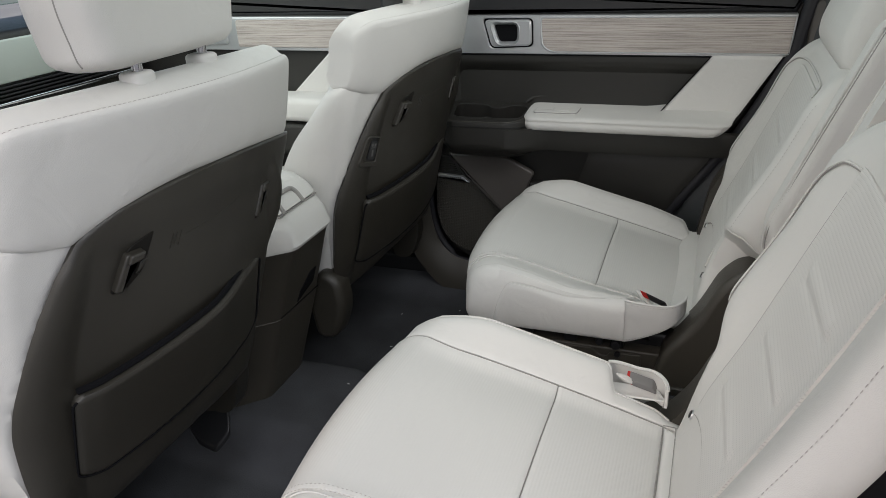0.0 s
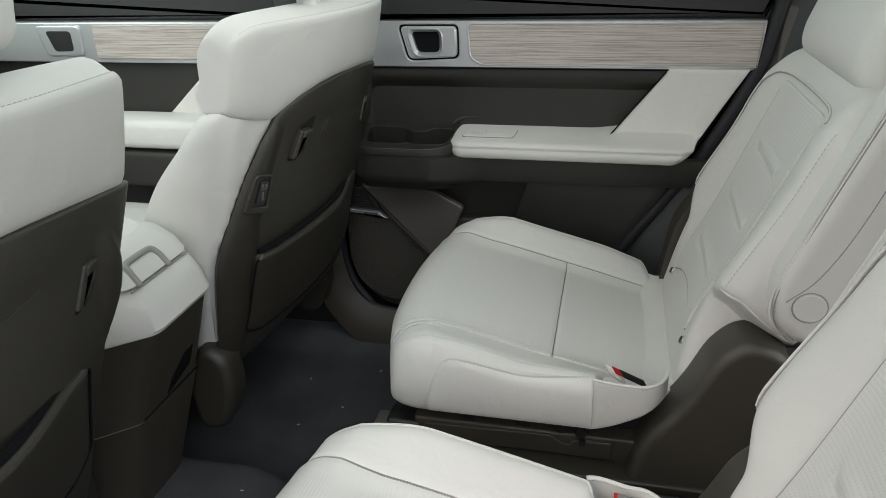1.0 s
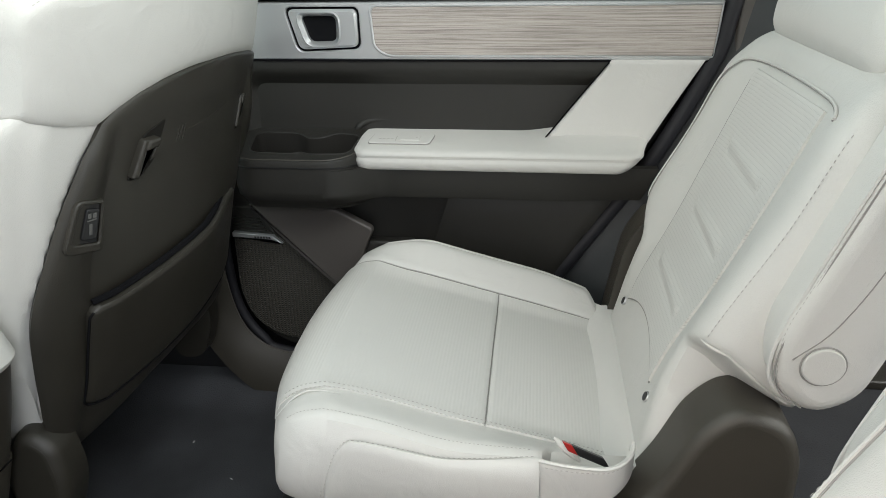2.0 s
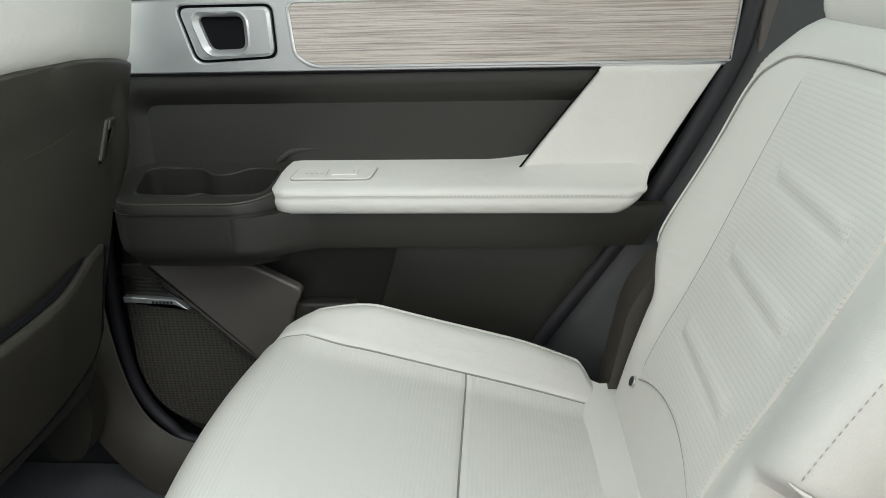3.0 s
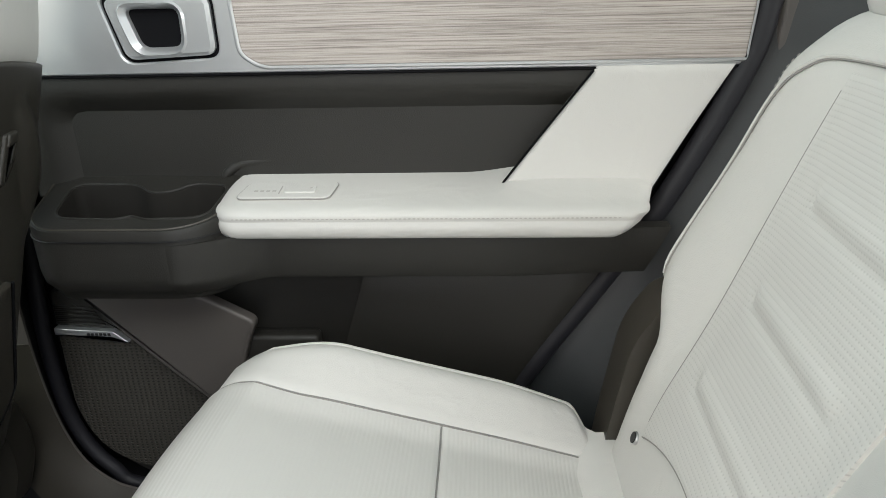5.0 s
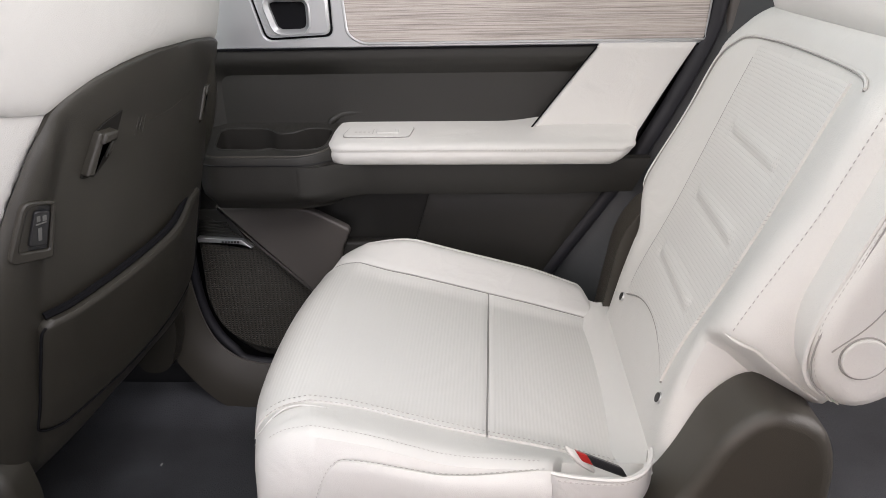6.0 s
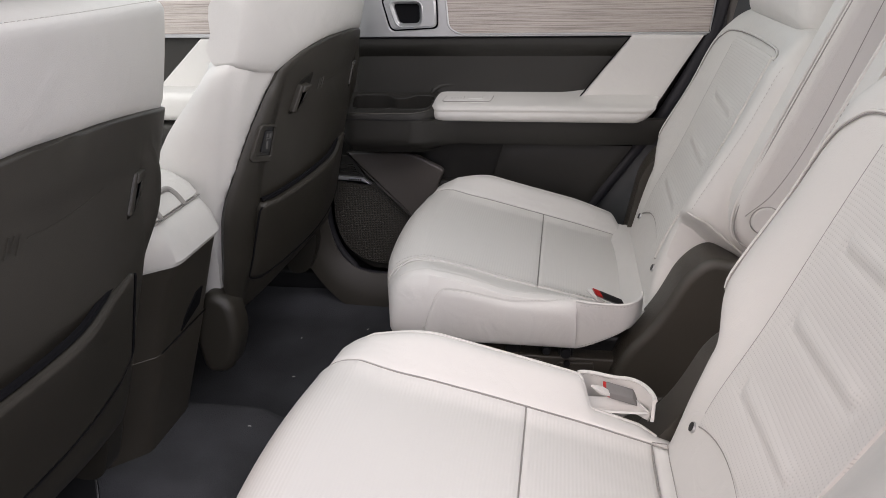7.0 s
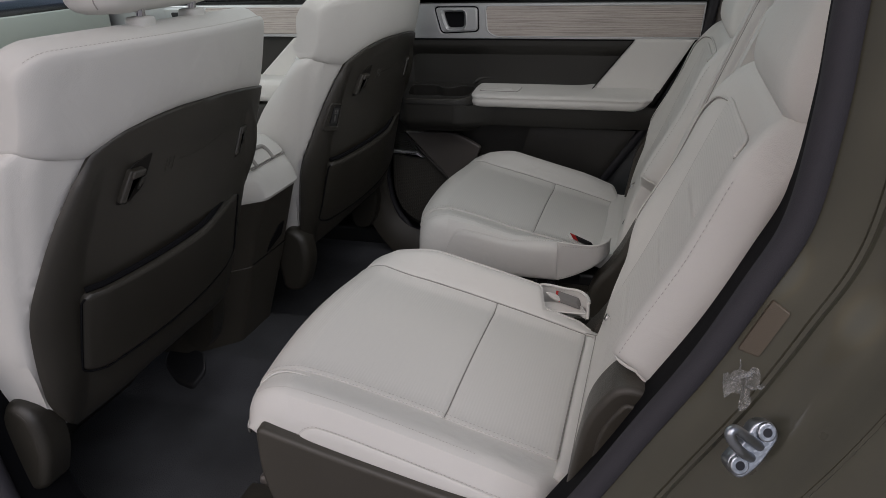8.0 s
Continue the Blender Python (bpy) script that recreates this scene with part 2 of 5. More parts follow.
def sheet(F, nu, nv, thick=0.004, puff=0.0, edge=0.008, out=None):
    """A pad over F(a, b), a and b from 0 to 1: raised by puff inside its border, with a skirt that goes thick below F."""
    P = [[Vector(F(i / nu, j / nv)) for j in range(nv + 1)] for i in range(nu + 1)]
    N = [[None] * (nv + 1) for _ in range(nu + 1)]
    for i in range(nu + 1):
        for j in range(nv + 1):
            du = P[min(i + 1, nu)][j] - P[max(i - 1, 0)][j]
            dv = P[i][min(j + 1, nv)] - P[i][max(j - 1, 0)]
            c = du.cross(dv)
            N[i][j] = c.normalized() if c.length > 1e-12 else Vector(out or (0, 0, 1)).normalized()
            if out is not None and N[i][j].dot(Vector(out)) < 0:
                N[i][j] = -N[i][j]
    verts, faces = [], []
    for i in range(nu + 1):
        for j in range(nv + 1):
            d = min((P[i][j] - P[0][j]).length, (P[i][j] - P[nu][j]).length, (P[i][j] - P[i][0]).length, (P[i][j] - P[i][nv]).length)
            k = min(d / edge, 1.0)
            verts.append(P[i][j] + N[i][j] * (puff * math.sqrt(max(0.0, 1 - (1 - k) ** 2))))
    w = nv + 1
    for i in range(nu):
        for j in range(nv):
            faces.append((i * w + j, (i + 1) * w + j, (i + 1) * w + j + 1, i * w + j + 1))
    ring = [(i, 0) for i in range(nu)] + [(nu, j) for j in range(nv)] + [(i, nv) for i in range(nu, 0, -1)] + [(0, j) for j in range(nv, 0, -1)]
    base = len(verts)
    for i, j in ring:
        verts.append(P[i][j] - N[i][j] * thick)
    m = len(ring)
    for q in range(m):
        (i, j), (i2, j2) = ring[q], ring[(q + 1) % m]
        faces.append((i * w + j, base + q, base + (q + 1) % m, i2 * w + j2))
    return verts, faces


def tube(pts, r, n=8, closed=False):
    """A round cord along pts; r is one radius or a list."""
    pts = [Vector(p) for p in pts]
    m = len(pts)
    radii = r if isinstance(r, (list, tuple)) else [r] * m
    loops, up = [], None
    for i, p in enumerate(pts):
        a = pts[i - 1] if (i or closed) else p
        b = pts[(i + 1) % m] if (i < m - 1 or closed) else p
        t = (b - a).normalized()
        if up is None:
            up = t.orthogonal().normalized()
        up = (up - t * up.dot(t)).normalized()
        side = t.cross(up)
        loops.append([p + (up * math.cos(math.tau * k / n) + side * math.sin(math.tau * k / n)) * radii[i] for k in range(n)])
    if closed:
        return loft(loops + [loops[0]], cap=False)
    return loft(loops)


def resample(pts, step):
    pts = [Vector(p) for p in pts]
    out, rest = [pts[0]], step
    for a, b in zip(pts, pts[1:]):
        d = (b - a).length
        pos = rest
        while pos <= d:
            out.append(a + (b - a) * (pos / d))
            pos += step
        rest = pos - d
    return out


def stitches(lines, length=0.0032, gap=0.0026, r=0.00048, lift=0.0):
    """Short threads, end to end along lines."""
    pieces = []
    for ln in lines:
        q = resample(ln, length + gap)
        for a, b in zip(q, q[1:]):
            d = (b - a) * (length / (length + gap))
            pieces.append(tube([a, a + d * 0.5 + Vector((0, 0, lift)), a + d], [r * 0.6, r, r * 0.6], 4))
    return join(*pieces)


def spline(pts, n=10):
    """A smooth line through pts (Catmull-Rom)."""
    pts = [Vector(p) for p in pts]
    e = [pts[0] * 2 - pts[1]] + pts + [pts[-1] * 2 - pts[-2]]
    out = []
    for i in range(1, len(e) - 2):
        a, b, c, d = e[i - 1:i + 3]
        for k in range(n):
            t = k / n
            out.append(0.5 * ((2 * b) + (c - a) * t + (2 * a - 5 * b + 4 * c - d) * t * t + (3 * b - a - 3 * c + d) * t ** 3))
    return out + [pts[-1]]


def fillet(pts, r, n=5):
    """Rounds the corners of a closed outline of 2D points; r is one radius or a list."""
    m, out = len(pts), []
    for i in range(m):
        p, a, b = Vector(pts[i]), Vector(pts[i - 1]), Vector(pts[(i + 1) % m])
        rr = r[i] if isinstance(r, (list, tuple)) else r
        da, db = (a - p), (b - p)
        rr = min(rr, da.length * 0.48, db.length * 0.48)
        if rr < 1e-5:
            out.append(tuple(p))
            continue
        s, e = p + da.normalized() * rr, p + db.normalized() * rr
        for k in range(n + 1):
            t = k / n
            out.append(tuple(s * (1 - t) ** 2 + p * 2 * t * (1 - t) + e * t * t))
    return out


def shrink(outline, d):
    """The outline moved inwards by d."""
    area = sum(a[0] * b[1] - b[0] * a[1] for a, b in zip(outline, outline[1:] + outline[:1]))
    s = 1 if area > 0 else -1
    m, out = len(outline), []
    for i in range(m):
        t = (Vector(outline[(i + 1) % m]) - Vector(outline[i - 1]))
        if t.length < 1e-9:
            out.append(outline[i])
            continue
        t.normalize()
        out.append((outline[i][0] - t.y * d * s, outline[i][1] + t.x * d * s))
    return out


def slab(outline, put, front, back, bevel=0.003, steps=3):
    """A plate with a rounded front rim. put(u, v, h) gives the place of an outline point at height h; front and back are heights."""
    loops = [[put(u, v, back) for u, v in outline]]
    sg = 1 if front > back else -1
    for k in range(steps + 1):
        a = math.pi / 2 * k / steps
        o = shrink(outline, bevel * (1 - math.cos(a)))
        loops.append([put(u, v, front - sg * bevel * (1 - math.sin(a))) for u, v in o])
    return loft(loops)


def frame_ring(outer, inner, put, front, back, bevel=0.002):
    """A plate with a hole: outer and inner outlines have the same number of points."""
    lo = [[put(u, v, back) for u, v in outer]]
    sg = 1 if front > back else -1
    lo.append([put(u, v, front - sg * bevel) for u, v in outer])
    lo.append([put(u, v, front) for u, v in shrink(outer, bevel)])
    lo.append([put(u, v, front) for u, v in shrink(inner, -bevel)])
    lo.append([put(u, v, front - sg * bevel) for u, v in inner])
    lo.append([put(u, v, back) for u, v in inner])
    lo.append(lo[0])
    return loft(lo, cap=False)


def rounded_rect(x0, x1, y0, y1, r, n=5):
    return fillet([(x0, y0), (x1, y0), (x1, y1), (x0, y1)], r, n)


def block(x0, x1, y0, y1, z0, z1, r=0.004):
    """A box with rounded rims."""
    bm = bmesh.new()
    bmesh.ops.create_cube(bm, size=1)
    for v in bm.verts:
        v.co = Vector(((x0 + x1) / 2 + v.co.x * (x1 - x0), (y0 + y1) / 2 + v.co.y * (y1 - y0), (z0 + z1) / 2 + v.co.z * (z1 - z0)))
    if r:
        bmesh.ops.bevel(bm, geom=list(bm.edges), offset=r, segments=3, affect="EDGES", profile=0.5)
    return bm


def disc(c, axis, r, h, n=24, bevel=0.0015):
    """A short cylinder with rounded rims, from c along axis."""
    axis = Vector(axis).normalized()
    u = axis.orthogonal().normalized()
    w = axis.cross(u)
    c = Vector(c)
    loops = []
    for rr, hh in ((r, 0), (r, h - bevel), (r - bevel * 0.3, h - bevel * 0.3), (r - bevel, h)):
        loops.append([c + axis * hh + (u * math.cos(math.tau * k / n) + w * math.sin(math.tau * k / n)) * rr for k in range(n)])
    return loft(loops)


def lerp_table(tab, q):
    """Reads a table of (key, value) at q, with straight lines between."""
    if q <= tab[0][0]:
        return tab[0][1]
    for (a, va), (b, vb) in zip(tab, tab[1:]):
        if q <= b:
            return va + (vb - va) * (q - a) / (b - a)
    return tab[-1][1]


def end_inset(d, r):
    """How far a rounded end of radius r lies inside at the distance d from the end."""
    d = min(max(d, 0.0), r)
    return r - math.sqrt(max(0.0, r * r - (r - d) ** 2))


CENTRE = -0.172          # the car's middle line
DOOR_Y = 0.53            # inner face of the far doors


# ---------------------------------------------------------------- structure
def floor_height(x, y):
    v = abs(y - CENTRE)
    tunnel = 0.09 * (1 - smooth01((v - 0.10) / 0.09)) * (1 - smooth01((x + 0.52) / 0.16))
    side = 0.03 * smooth01((abs(y - CENTRE) - 0.60) / 0.08)
    wave = 0.003 * noise.noise(Vector((x * 9, y * 9, 0)))
    return max(tunnel, side) + wave


floor = part("floor", sheet(lambda a, b: (-1.55 + 1.33 * a, -0.86 + 1.40 * b, floor_height(-1.55 + 1.33 * a, -0.86 + 1.40 * b)), 130, 130, 0.03, out=(0, 0, 1)), carpet,
             None, "charcoal carpet floor with a raised centre tunnel", kind="structure")
floor["category"] = "floor"


def litter():
    ob = thing("carpet_specks", "tiny pale specks of litter on the carpet", "litter")
    rng = random.Random(9)
    for x, y in ((-0.57, 0.33), (-0.42, 0.39), (-0.53, 0.165), (-0.46, 0.24), (-0.50, -0.12), (-0.56, -0.02)):
        a = rng.uniform(0, 3.1)
        z = floor_height(x, y) + 0.0012
        part("speck", tube([(x - 0.003 * math.cos(a), y - 0.003 * math.sin(a), z), (x, y, z + 0.0006), (x + 0.003 * math.cos(a), y + 0.003 * math.sin(a), z)], 0.0009, 5), speck_mat, ob)


litter()


def platform():
    ob = thing("seat_platform", "dark carpeted step that carries the second row seats", "floor", kind="structure")
    part("step", block(-0.245, 1.6, -0.84, 0.55, 0.0, 0.165, 0.02), carpet, ob)
    part("front_cover", block(-0.262, -0.235, -0.80, 0.47, 0.004, 0.150, 0.008), plastic, ob, "dark plastic step cover")
    for y in (-0.75, -0.275, -0.055, 0.41):
        part("floor_rail", block(-0.30, 0.75, y - 0.03, y + 0.03, 0.165, 0.182, 0.004), plastic, ob, "dark plastic rail cover")
    part("centre_tray", block(-0.23, 0.75, -0.235, -0.10, 0.160, 0.172, 0.004), plastic, ob)
    return ob


platform()


def car_shell():
    # Roof and rear end are out of view, added to close in the light.
    roof = thing("ceiling", "grey cloth headliner of the car roof", "ceiling", kind="structure")
    arch = lambda v: 1.20 + 0.05 * (1 - (v / 0.68) ** 2)
    for x0, x1, v0, v1 in ((-1.15, -0.90, -0.68, 0.68), (0.30, 1.75, -0.68, 0.68), (-0.90, 0.30, -0.68, -0.42), (-0.90, 0.30, 0.42, 0.68)):
        part("headliner", sheet(lambda a, b: (x0 + (x1 - x0) * a, CENTRE + v0 + (v1 - v0) * b, arch(v0 + (v1 - v0) * b)), 8, 12, 0.03, out=(0, 0, -1)), headliner, roof, "grey cloth headliner")
        part("roof_skin", sheet(lambda a, b: (x0 + (x1 - x0) * a, CENTRE + 1.12 * (v0 + (v1 - v0) * b), arch(v0 + (v1 - v0) * b) + 0.05), 8, 12, 0.02, out=(0, 0, 1)), paint, roof)
    # The roof opening and its pane are unseen, added to let light in.
    rg = part("added_roof_glass", sheet(lambda a, b: (-0.90 + 1.2 * a, CENTRE + 0.42 * (2 * b - 1), arch(0.42 * (2 * b - 1)) + 0.03), 8, 8, 0.004, out=(0, 0, 1)), glass_smoked, roof, "unseen smoked roof pane, added to let light in")
    rg.visible_shadow = False
    back = thing("wall_back", "dark trimmed rear end of the car", "wall", kind="structure")
    part("tailgate_lower", block(1.72, 1.80, -0.86, 0.56, 0.0, 0.78, 0.01), plastic, back)
    part("tailgate_glass", block(1.74, 1.745, -0.78, 0.48, 0.80, 1.2, 0), glass, back, flat=True)
    far = thing("wall_far", "dark quarter trim of the luggage side", "wall", kind="structure")
    part("quarter_lower", block(0.36, 1.72, 0.53, 0.62, 0.0, 0.80, 0.01), plastic_grey, far)
    part("quarter_glass", block(0.60, 1.72, 0.55, 0.555, 0.80, 1.2, 0), glass, far, flat=True)
    # Black panels added behind the door so its gaps look dark.
    part("gap_backing", block(-1.6, 0.5, 0.605, 0.64, -0.10, 0.80, 0.01), plastic_black, far, "black backing behind the door gaps")
    part("body_sill", block(-1.6, 0.5, 0.545, 0.64, -0.10, 0.075, 0.01), plastic_black, far)
    near = thing("wall_near", "dark quarter trim of the luggage side", "wall", kind="structure")
    part("quarter_lower", block(0.52, 1.72, -0.95, -0.88, 0.0, 0.80, 0.01), plastic_grey, near)
    for ob in bpy.data.objects:
        if ob.name.startswith(("quarter_glass", "tailgate_glass")):
            ob.visible_shadow = False


car_shell()


# ---------------------------------------------------------------- far rear door
def door_put(u, v, h):
    return (u, DOOR_Y - h, v)


def far_rear_door():
    ob = thing("rear_passenger_door", "closed rear car door with wood strip and cream armrest", "car door")
    rear = [(0.352, 0.80), (0.336, 0.74), (0.320, 0.676), (0.246, 0.525), (0.165, 0.40), (0.085, 0.28), (0.02, 0.16), (-0.02, 0.09)]
    front = [(-0.44, 0.095), (-0.49, 0.13), (-0.522, 0.19), (-0.530, 0.30), (-0.522, 0.42), (-0.505, 0.54), (-0.492, 0.68), (-0.482, 0.80)]
    outline = [tuple(p)[:2] for p in [Vector((u, v, 0)) for u, v in rear + front]]
    part("carrier", slab(fillet(outline, 0.02), door_put, -0.012, -0.07, 0.006), door_plastic, ob, "dark brown grained door trim")

    # upper dark panel, hollowed under the strip
    def hollow(a, b):
        z = 0.535 + (0.679 - 0.535) * b
        x = -0.484 - 0.012 * (1 - b) + (0.25 + 0.484) * a
        d = 0.034 * smooth01((0.664 - z) / 0.045) * smooth01((x + 0.478) / 0.05)
        return (x, DOOR_Y - 0.006 + d * 0.75, z)
    part("upper_panel", sheet(hollow, 70, 30, 0.02, out=(0, -1, 0)), door_plastic, ob)

    # silver plate round the handle and the rim round the wood
    plate = fillet([(-0.488, 0.6795), (0.331, 0.6795), (0.336, 0.7715), (-0.478, 0.7715)], [0.004, 0.002, 0.002, 0.004])
    hole = fillet([(-0.356, 0.692), (-0.246, 0.697), (-0.247, 0.765), (-0.375, 0.765)], [0.014, 0.014, 0.012, 0.014])
    part("handle_plate", frame_ring(plate, hole, door_put, 0.010, -0.03, 0.002), silver, ob, "satin silver plate")
    rim = fillet([(-0.226, 0.7000), (-0.203, 0.6835), (0.3285, 0.6835), (0.3335, 0.7675), (-0.231, 0.7675)], [0.010, 0.014, 0.002, 0.002, 0.012])
    rim_in = fillet([(-0.2215, 0.7015), (-0.200, 0.6875), (0.327, 0.6875), (0.3325, 0.7645), (-0.226, 0.7645)], [0.010, 0.013, 0.002, 0.002, 0.011])
    part("strip_rim", frame_ring(rim, rim_in, door_put, 0.0125, 0.005, 0.0015), silver, ob, "thin silver rim")
    part("wood_strip", slab(rim_in, door_put, 0.0112, 0.002, 0.001), wood, ob, "pale streaked open-pore wood")

    part("trim_joint", tube([(-0.486, DOOR_Y - 0.008, 0.6782), (0.327, DOOR_Y - 0.008, 0.6782)], 0.0018, 6), void_black, ob)
    # handle
    # Black slab paints the shade in the gap and grip hole.
    gap = fillet([(-0.357, 0.6915), (-0.2445, 0.6965), (-0.2455, 0.766), (-0.376, 0.766)], [0.014, 0.014, 0.012, 0.014])
    part("handle_gap_shade", slab(gap, door_put, 0.004, -0.03, 0.001), void_black, ob, "black slab in place of the shaded gap")
    lever = fillet([(-0.352, 0.696), (-0.250, 0.7005), (-0.251, 0.7615), (-0.370, 0.7615)], [0.012, 0.012, 0.010, 0.012])
    cut = fillet([(-0.334, 0.7075), (-0.287, 0.7085), (-0.2865, 0.7510), (-0.348, 0.7510)], [0.011, 0.013, 0.011, 0.010])
    h = part("door_handle", frame_ring(lever, cut, door_put, 0.013, -0.002, 0.004), silver, ob, "satin silver door handle")
    lip_o = shrink(cut, -0.0085)
    loops = [[door_put(u, v, 0.0125) for u, v in lip_o], [door_put(u, v, 0.016) for u, v in shrink(cut, -0.006)], [door_put(u + 0.001, v, 0.010) for u, v in cut], [door_put(u, v, -0.006) for u, v in shrink(cut, 0.003)]]
    part("lever_rim", loft(loops, cap=False), silver, h)
    bowl = [[door_put(u, v, -0.004) for u, v in shrink(cut, 0.002)], [door_put(u, v, -0.028) for u, v in shrink(cut, 0.006)]]
    part("grip_bowl", loft(bowl), plastic_black, h, "black grip hollow")

    # cream wedge and armrest
    def wedge(a, b):
        lo = Vector((0.066, 0.550)).lerp(Vector((0.238, 0.546)), a)
        hi = Vector((0.170, 0.681)).lerp(Vector((0.318, 0.681)), a)
        p = lo.lerp(hi, b)
        return (p.x, DOOR_Y - 0.0095 - 0.012 * (1 - b) ** 2, p.y)
    part("wedge_panel", sheet(wedge, 36, 30, 0.008, 0.003, 0.012, out=(0, -1, 0)), leather, ob, "cream leather wedge")
    part("wedge_joint", tube([Vector(wedge(0.0, q)) + Vector((-0.001, -0.004, 0)) for q in np.linspace(0, 0.97, 20)], 0.0014, 5), void_black, ob)
    loops = []
    for k in range(61):
        x = -0.263 + (0.241 + 0.263) * (0.5 - 0.5 * math.cos(math.pi * k / 60))
        i = end_inset(x + 0.263, 0.034)
        j = end_inset(0.2415 - x, 0.030)
        e = max(i, j)
        y0, y1 = 0.440 + 1.5 * i + 0.9 * j, 0.545
        up = 0.010 * smooth01((x - 0.02) / 0.10)
        zt0, zt1, zb = 0.545 - 0.3 * e, 0.556 + up - 0.3 * e, 0.5085 + 0.3 * e
        mid = 0.5305
        lp = [(x, y1, zb), (x, y0 + 0.010, zb), (x, y0 + 0.005, zb + 0.0015), (x, y0 + 0.0015, zb + 0.005), (x, y0 - 0.001, zb + 0.012), (x, y0 - 0.001, mid - 0.004), (x, y0 + 0.0012, mid - 0.0008), (x, y0 + 0.0012, mid + 0.0008), (x, y0 + 0.0002, mid + 0.004)]
        lp += [(x, y0 + 0.022 * (1 - math.cos(q)), mid + 0.004 + (zt0 - mid - 0.004) * math.sin(q)) for q in (0.4, 0.8, 1.15, 1.4)]
        lp += [(x, y0 + 0.022 + (y1 - y0 - 0.022) * q, zt0 + (zt1 - zt0) * (q ** 0.8)) for q in (0.1, 0.3, 0.5, 0.75, 1.0)]
        loops.append([(a - 0.9 * max(0.0, 0.552 - c) * smooth01((a - 0.12) / 0.13), b, c) for a, b, c in lp])
    arm = part("armrest", loft(loops), leather, ob, "padded cream leather armrest")
    line = [(x, 0.4400, 0.5345) for x in np.linspace(-0.231, 0.196, 60)]
    part("stitching", stitches([line], 0.003, 0.002, 0.0007), thread, arm, "grey stitched seam", kind="stuff")
    sw = fillet([(-0.225, 0.468), (-0.118, 0.468), (-0.112, 0.512), (-0.218, 0.512)], 0.010)

    def arm_top(u, v, hh):
        return (u - 0.009, v, 0.5455 + (v - 0.454) * 0.125 + hh)
    sp = part("switch_panel", slab(sw, arm_top, 0.0028, -0.004, 0.0018), leather, arm, "cream switch plate")
    rim_line = [arm_top(u, v, 0.0012) for u, v in sw]
    part("switch_gap", tube(rim_line, 0.0009, 5, closed=True), seam_dark, arm)
    part("window_switch", slab(rounded_rect(-0.172, -0.136, 0.480, 0.497, 0.003), arm_top, 0.0042, 0.001, 0.0014), leather, sp)
    for u in (-0.205, -0.198, -0.191, -0.184):
        part("switch_mark", slab(rounded_rect(u - 0.0022, u + 0.0022, 0.484, 0.4875, 0.0005), arm_top, 0.0031, 0.002, 0.0002), thread, sp)
    part("switch_mark", slab(rounded_rect(-0.178, -0.1765, 0.478, 0.499, 0.0004), arm_top, 0.0031, 0.002, 0.0002), thread, sp)
    part("switch_light", slab(rounded_rect(-0.143, -0.1405, 0.489, 0.492, 0.0008), arm_top, 0.0045, 0.003, 0.0002), thread, sp)

    ridge = spline([(-0.272, 0.536, 0.546), (-0.262, 0.541, 0.560), (-0.238, 0.5445, 0.5695), (-0.18, 0.546, 0.572), (-0.130, 0.547, 0.5715), (-0.108, 0.549, 0.566), (-0.085, 0.553, 0.556)], 8)
    part("armrest_surround", tube([p + Vector((0, 0.0025, 0)) for p in ridge], [0.0062 * min(1.0, 0.35 + 0.1 * k, 0.15 + 0.06 * (len(ridge) - 1 - k)) for k in range(len(ridge))], 12), door_plastic, ob)

    # tray with two wells, and the dark band below the armrest
    def tray_out(z):
        s = 1 - smooth01((z - 0.438) / 0.03)
        d = 0.018 * s
        return fillet([(-0.485 + d * 0.4, 0.56), (-0.468 + d, 0.445 + d), (-0.440, 0.418 + d), (-0.290, 0.418 + d), (-0.256, 0.436 + d), (-0.238, 0.470 + d), (-0.236, 0.56)], [0.001, 0.03, 0.03, 0.03, 0.03, 0.03, 0.001], 6)

    def top_z(y):
        return 0.532 + (y - 0.43) * 0.20
    wells = [(-0.447, 0.520), (-0.436, 0.447), (-0.362, 0.444), (-0.346, 0.452), (-0.330, 0.444), (-0.262, 0.447), (-0.256, 0.516), (-0.300, 0.520), (-0.318, 0.502), (-0.345, 0.498), (-0.368, 0.520)]
    rim_well = fillet(wells, [0.02, 0.02, 0.012, 0.01, 0.012, 0.02, 0.015, 0.015, 0.012, 0.012, 0.015], 5)
    body = []
    for z in (0.440, 0.445, 0.452, 0.462, 0.475, 0.495, 0.515):
        body.append([(u, v, z) for u, v in tray_out(z)])
    o = tray_out(0.52)
    body.append([(u, v, top_z(v) - 0.006) for u, v in o])
    body.append([(u, v, top_z(v) - 0.0015) for u, v in shrink(o, 0.0015)])
    body.append([(u, v, top_z(v)) for u, v in shrink(o, 0.006)])
    tray = part("door_tray", loft(body, cap=False), door_plastic, ob, "dark tray with two wells")
    bm = bmesh.new()
    oo = [bm.verts.new((u, v, top_z(v))) for u, v in shrink(o, 0.006)]
    ii = [bm.verts.new((u, v, top_z(v))) for u, v in rim_well]
    ed = [bm.edges.new((q[k], q[(k + 1) % len(q)])) for q in (oo, ii) for k in range(len(q))]
    bmesh.ops.triangle_fill(bm, edges=ed, use_beauty=True)
    part("tray_rim", bm, door_plastic, tray)
    cup = [[(u, v, top_z(v)) for u, v in rim_well], [(u, v, top_z(v) - 0.003) for u, v in shrink(rim_well, 0.002)], [(u, v, 0.45) for u, v in shrink(rim_well, 0.006)]]
    cv, cf = loft(cup, cap=False)
    n = len(rim_well)
    cf.append(tuple(2 * n + k for k in range(n)))
